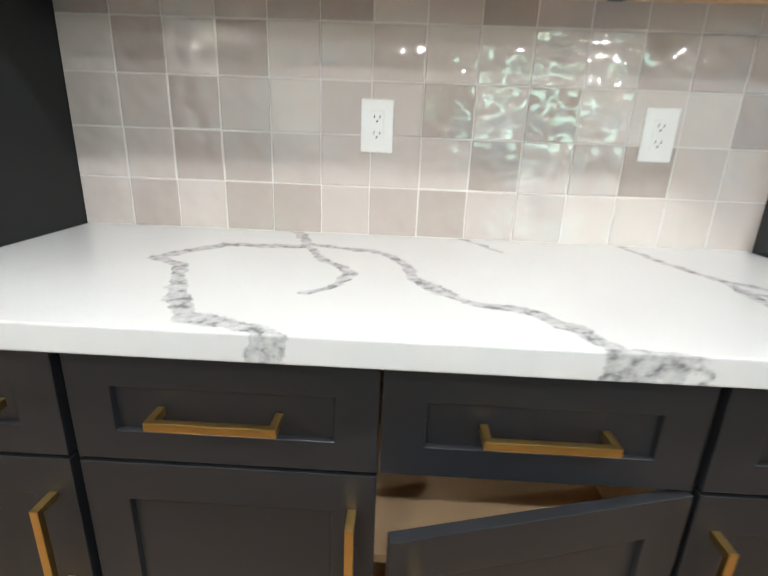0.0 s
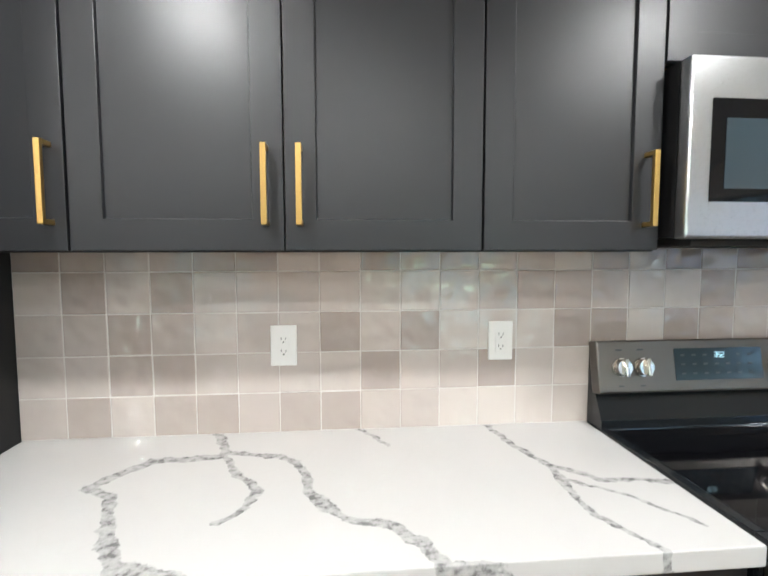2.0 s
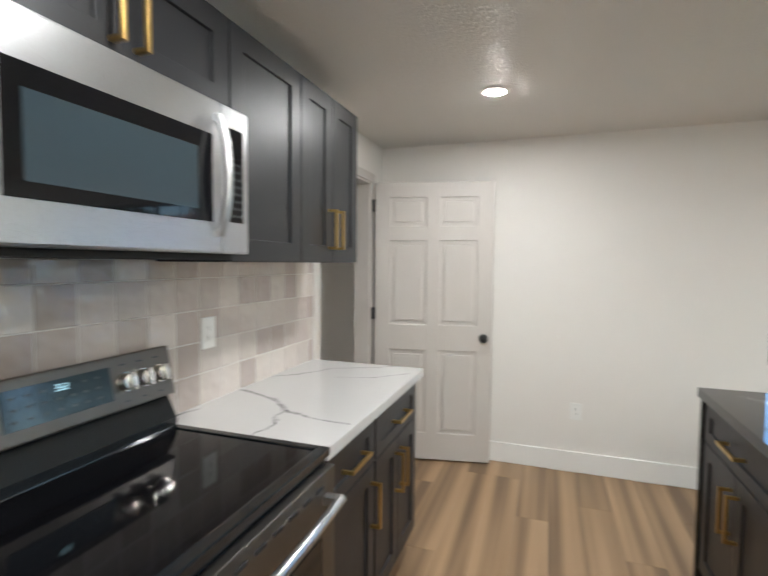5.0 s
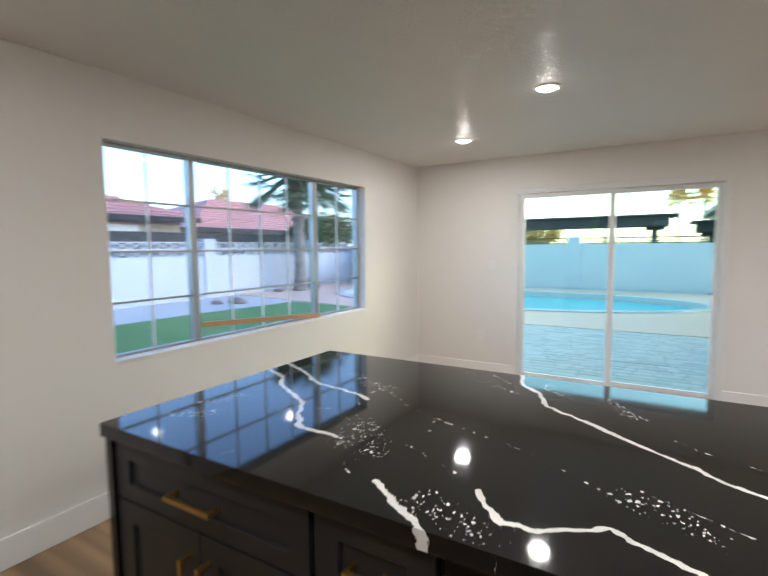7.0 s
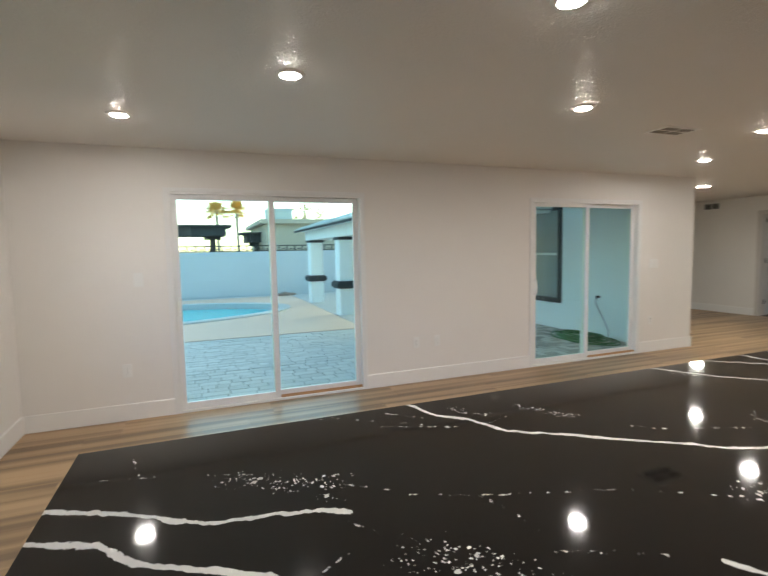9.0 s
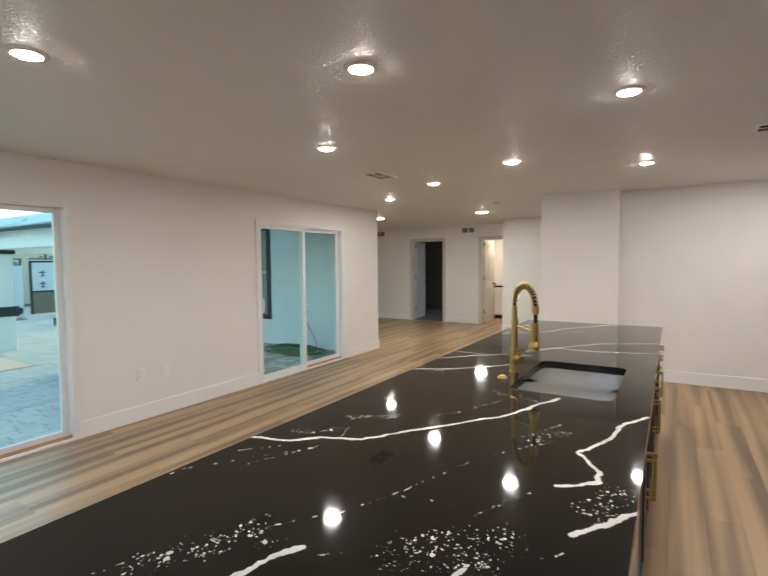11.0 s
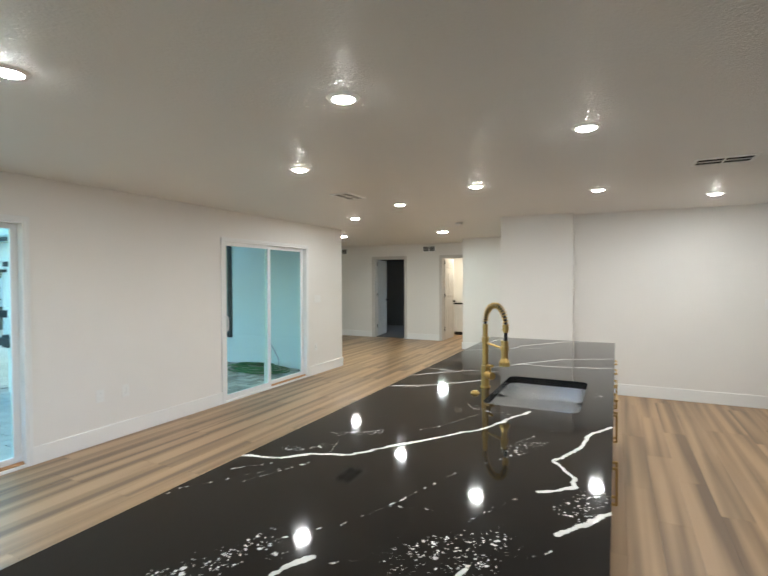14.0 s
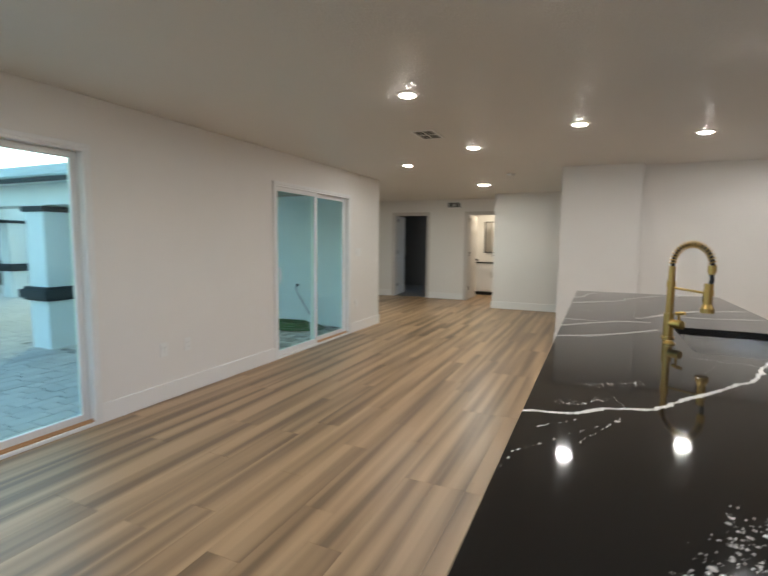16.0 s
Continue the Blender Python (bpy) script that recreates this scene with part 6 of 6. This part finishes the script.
clump("shrub", -6.0, -45.0, 4.3, 2.4, 1.6, 2200, 24, AUTUMN, "yellow-leaved tree far behind the buildings")
clump("shrub", 40.0, -31.0, 4.0, 2.0, 1.6, 2000, 25, AUTUMN, "yellow-leaved tree far behind the roofs")
pole = cyl(bmesh.new(), (7.2, -50, OUT), (7.2, -50, 8.2), 0.12)
box(pole, 6.4, -50.05, 7.2, 8.0, -49.95, 7.35), box(pole, 6.7, -50.05, 6.6, 7.7, -49.95, 6.72)
solid("utility_pole", pole, BARK, "wooden utility pole far behind the carport", "pole")
pole = cyl(bmesh.new(), (-7.4, -52, OUT), (-7.4, -52, 6.6), 0.1)
solid("utility_pole", pole, BARK, "thin pole far behind the buildings", "pole")


def rock(x, y, size, seed):
    rng = random.Random(seed)
    bm = bmesh.new()
    bmesh.ops.create_icosphere(bm, subdivisions=3, radius=size)
    for v in bm.verts:
        k = 1 + 0.35 * noise.noise(v.co * (1.6 / size) + Vector((seed, 0, 0)))
        v.co = Vector((v.co.x * 1.3 * k, v.co.y * k, max(v.co.z, -0.3 * size) * 0.6 * k))
    bmesh.ops.translate(bm, verts=bm.verts, vec=(x, y, OUT + 0.15 * size))
    solid("boulder", bm, ROCK, "brown boulder on the ground by the garden wall", "rock", "boulders")


for rx, ry, rs, sd in ((0.6, -18.3, 0.17, 1), (0.9, -18.35, 0.13, 2), (0.3, -18.4, 0.11, 3), (12.6, -10.4, 0.2, 4), (13.0, -10.0, 0.13, 5), (14.0, -13.5, 0.15, 6), (-2.3, -17.9, 0.11, 8)):
    rock(rx, ry, rs, sd)

# pool equipment stand seen past the palms
eq = thing("patio_chair", "small grey metal patio chair at the far end of the pool", "chair", (13.2, -17.4, OUT))
part("seat", boxes((12.9, -17.7, 0.32, 13.5, -17.15, 0.36)), ALU, eq)
part("backrest", boxes((13.44, -17.7, 0.36, 13.48, -17.15, 0.85)), ALU, eq)
for ax, ay in ((12.93, -17.67), (13.47, -17.67), (12.93, -17.18), (13.47, -17.18)):
    part("leg", boxes((ax - 0.02, ay - 0.02, OUT, ax + 0.02, ay + 0.02, 0.32)), ALU, eq)


# coiled hose and tap beside the wing
def garden_hose():
    x, y = -2.5, -7.55
    pts = []
    rng = random.Random(3)
    for k in range(330):
        a = k * 0.19
        r = 0.50 - 0.0008 * k + 0.09 * math.sin(a * 0.37) + 0.03 * math.sin(a * 1.31)
        pts.append((x + r * 0.62 * math.cos(a) + 0.03 * math.sin(a * 2.1), y + r * 1.15 * math.sin(a), OUT + 0.018 + 0.00022 * k + 0.012 * math.sin(a * 1.7) ** 2))
    solid("garden_hose", tube(bmesh.new(), pts, 0.0105, 6), HOSE, "green garden hose coiled on the pavers", "garden hose", smooth=True)
    up = [(WING + T + 0.09, -7.62, 0.54), (WING + T + 0.14, -7.58, 0.48), (WING + T + 0.16, -7.4, 0.25), (WING + T + 0.2, -7.25, 0.08), (WING + T + 0.26, -7.2, OUT + 0.03)]
    solid("hose_lead", tube(bmesh.new(), up, 0.011, 8), ALU, "grey hose hanging from the wall tap", "garden hose", smooth=True)
    tap = thing("hose_tap", "brass hose tap on the stucco wall", "tap", (WING + T, -7.63, 0.55))
    part("spout", tube(bmesh.new(), [(WING + T, -7.63, 0.57), (WING + T + 0.07, -7.63, 0.57), (WING + T + 0.09, -7.62, 0.54)], 0.014, 10), BLACK, tap, smooth=True)
    part("handwheel", cyl(bmesh.new(), (WING + T + 0.05, -7.63, 0.585), (WING + T + 0.05, -7.63, 0.60), 0.03), BLACK, tap, smooth=True)


garden_hose()

# ---- pieces: wall tiles ----
P = 0.1205
GJ = 0.0019
splash = setting("trim_backsplash", boxes((0.0, -0.0107, CT, 3.565, -0.0015, UP_B + 0.012), (3.565, -0.014, CT, 3.58, -0.001, UP_B + 0.03)), GROUT, "pale grout bed of the tiled backsplash", "backsplash")
tiles = {}


def tile_mesh(w, h):
    key = (round(w, 4), round(h, 4))
    if key not in tiles:
        bm = box(bmesh.new(), -w / 2, -0.006, -h / 2, w / 2, 0.0, h / 2)
        bmesh.ops.bevel(bm, geom=[e for e in bm.edges if all(v.co.y < -0.003 for v in e.verts)], offset=0.002, segments=1, affect="EDGES")
        tiles[key] = mesh_of("tile", bm, TILE)
    return tiles[key]


rng = random.Random(11)
xs = [0.0] + [0.1275 + P * k for k in range(29)]
xs = [x for x in xs if x < 3.56] + [3.565]
zs = [CT, CT + P, CT + 2 * P, CT + 3 * P, CT + 4 * P, UP_B + 0.012]
for x0, x1 in zip(xs, xs[1:]):
    for z0, z1 in zip(zs, zs[1:]):
        if x1 - x0 < 0.012:
            continue
        t = new("tile", tile_mesh(x1 - x0 - GJ, z1 - z0 - GJ))
        t.parent = splash
        t.location = ((x0 + x1) / 2, -0.006 + rng.uniform(-0.0007, 0.0007), (z0 + z1) / 2)
        t.rotation_euler = (rng.uniform(-0.006, 0.006), 0, rng.uniform(-0.006, 0.006))

# ---- pieces: floor planks ----
PW, PL = 0.18, 1.22
plank_meshes = {}


def plank_mesh(ln):
    key = round(ln, 2)
    if key not in plank_meshes:
        bm = box(bmesh.new(), -ln / 2 + 0.0003, -PW / 2 + 0.0003, -0.008, ln / 2 - 0.0003, PW / 2 - 0.0003, 0.0)
        bmesh.ops.bevel(bm, geom=[e for e in bm.edges if all(v.co.z > -0.001 for v in e.verts)], offset=0.0006, segments=1, affect="EDGES")
        plank_meshes[key] = mesh_of("plank", bm, PLANK)
    return plank_meshes[key]


far_planks = bmesh.new()
rng = random.Random(4)
count = 0
row = 0
y = -11.0
near_rows = []
while y < 1.5:
    x = -9.8 + rng.choice((0.1, 0.3, 0.5, 0.7, 0.9, 1.1)) * PL
    y += PW
    row += 1
    start = -9.8
    stop = EAST - 0.005 if y - PW > SOUTH - 0.14 else WING + 0.06
    while start < stop - 0.005:
        end = min(x, stop)
        cx, cy, ln = (start + end) / 2, y - PW / 2, end - start
        hidden = IX0 + 0.2 < cx < IX1 - 0.7 and -2.75 < cy < -2.1
        near = -2.6 < cx and (-5.9 < cy < -3.0 or -1.9 < cy < -0.6) or (cx > 3.4 and -6 < cy < -0.3)
        if ln > 0.02:
            if near and not hidden and count < 300:
                k = new("plank", plank_mesh(ln))
                k.parent, k.location = floor, (cx, cy, 0)
                count += 1
            elif not hidden:
                box(far_planks, start + 0.0003, y - PW + 0.0003, -0.008, end - 0.0003, y - 0.0003, 0.0)
        start, x = end, x + PL
tagged(part("planks_far", far_planks, PLANK_FAR, floor, "oak planks of the far rooms"), kind="stuff")

# ---- pieces: patio pavers ----
pav = setting("pavement", boxes((WING + T, -18.6, OUT - 0.09, 0.35, SOUTH - 0.16, OUT - 0.008), (0.35, -10.41, OUT - 0.09, EAST + 0.34, SOUTH - 0.16, OUT - 0.008)), SAND, "grey brick paver patio", "pavement")
pm = {}


def paver_mesh(w, d, mat, gap):
    key = (w, d, mat.name)
    if key not in pm:
        bm = box(bmesh.new(), -w / 2 + gap, -d / 2 + gap, -0.05, w / 2 - gap, d / 2 - gap, 0)
        bmesh.ops.bevel(bm, geom=[e for e in bm.edges if all(v.co.z > -0.01 for v in e.verts)], offset=0.0042, segments=1, affect="EDGES")
        pm[key] = mesh_of("paver", bm, mat)
    return pm[key]


rng = random.Random(8)
rest, rest_herring = bmesh.new(), bmesh.new()


def lay_paver(a, b, c, d, single, mat, joined, gap):
    """One paver between x a..b and y c..d, as a piece of its own or in the joined rest."""
    zz = OUT + rng.uniform(-0.002, 0.002)
    if single:
        k = new("paver", paver_mesh(round(b - a, 3), round(d - c, 3), mat, gap))
        k.parent, k.location = pav, ((a + b) / 2, (c + d) / 2, zz)
    else:
        box(joined, a + gap, c + gap, OUT - 0.05, b - gap, d - gap, zz)


# herringbone beside the wing: cells of one brick's width, taken two by two
HX, HY, HB = WING + T + 0.005, SOUTH - 0.17, 0.105
columns, rows = 30, 38
count = 0
for i in range(columns):
    for j in range(rows):
        kind = (i + j) % 4
        a, d = HX + i * HB, HY - j * HB
        single = count < 170 and j < 16
        if kind == 0 and i + 1 < columns:
            lay_paver(a, a + 2 * HB, d - HB, d, single, HERRING, rest_herring, 0.007)
        elif kind == 2 and j + 1 < rows:
            lay_paver(a, a + HB, d - 2 * HB, d, single, HERRING, rest_herring, 0.007)
        else:
            continue
        count += single
# running courses over the rest of the patio
count = 0
y = SOUTH - 0.17
while y > -18.5:
    d = 0.15
    first = HX + columns * HB if y - d > HY - rows * HB else HX
    x = first - rng.uniform(0, 0.2)
    limit = EAST + 0.33 if y - d > -10.42 else 0.34
    while x < limit:
        w = rng.choice((0.15, 0.22, 0.30))
        a, b = max(x, first), min(x + w, limit)
        if b - a > 0.05:
            single = count < 130 and b - a > w - 1e-6 and 1.2 < a < 4.0 and y > -8.2
            lay_paver(a, b, y - d, y, single, PAVER, rest, 0.0042)
            count += single
        x += w
    y -= d
tagged(part("herringbone_far", rest_herring, HERRING_FAR, pav, "grey and dark herringbone pavers"), kind="stuff")
tagged(part("pavers_far", rest, PAVER_FAR, pav, "grey pavers farther out"), kind="stuff")
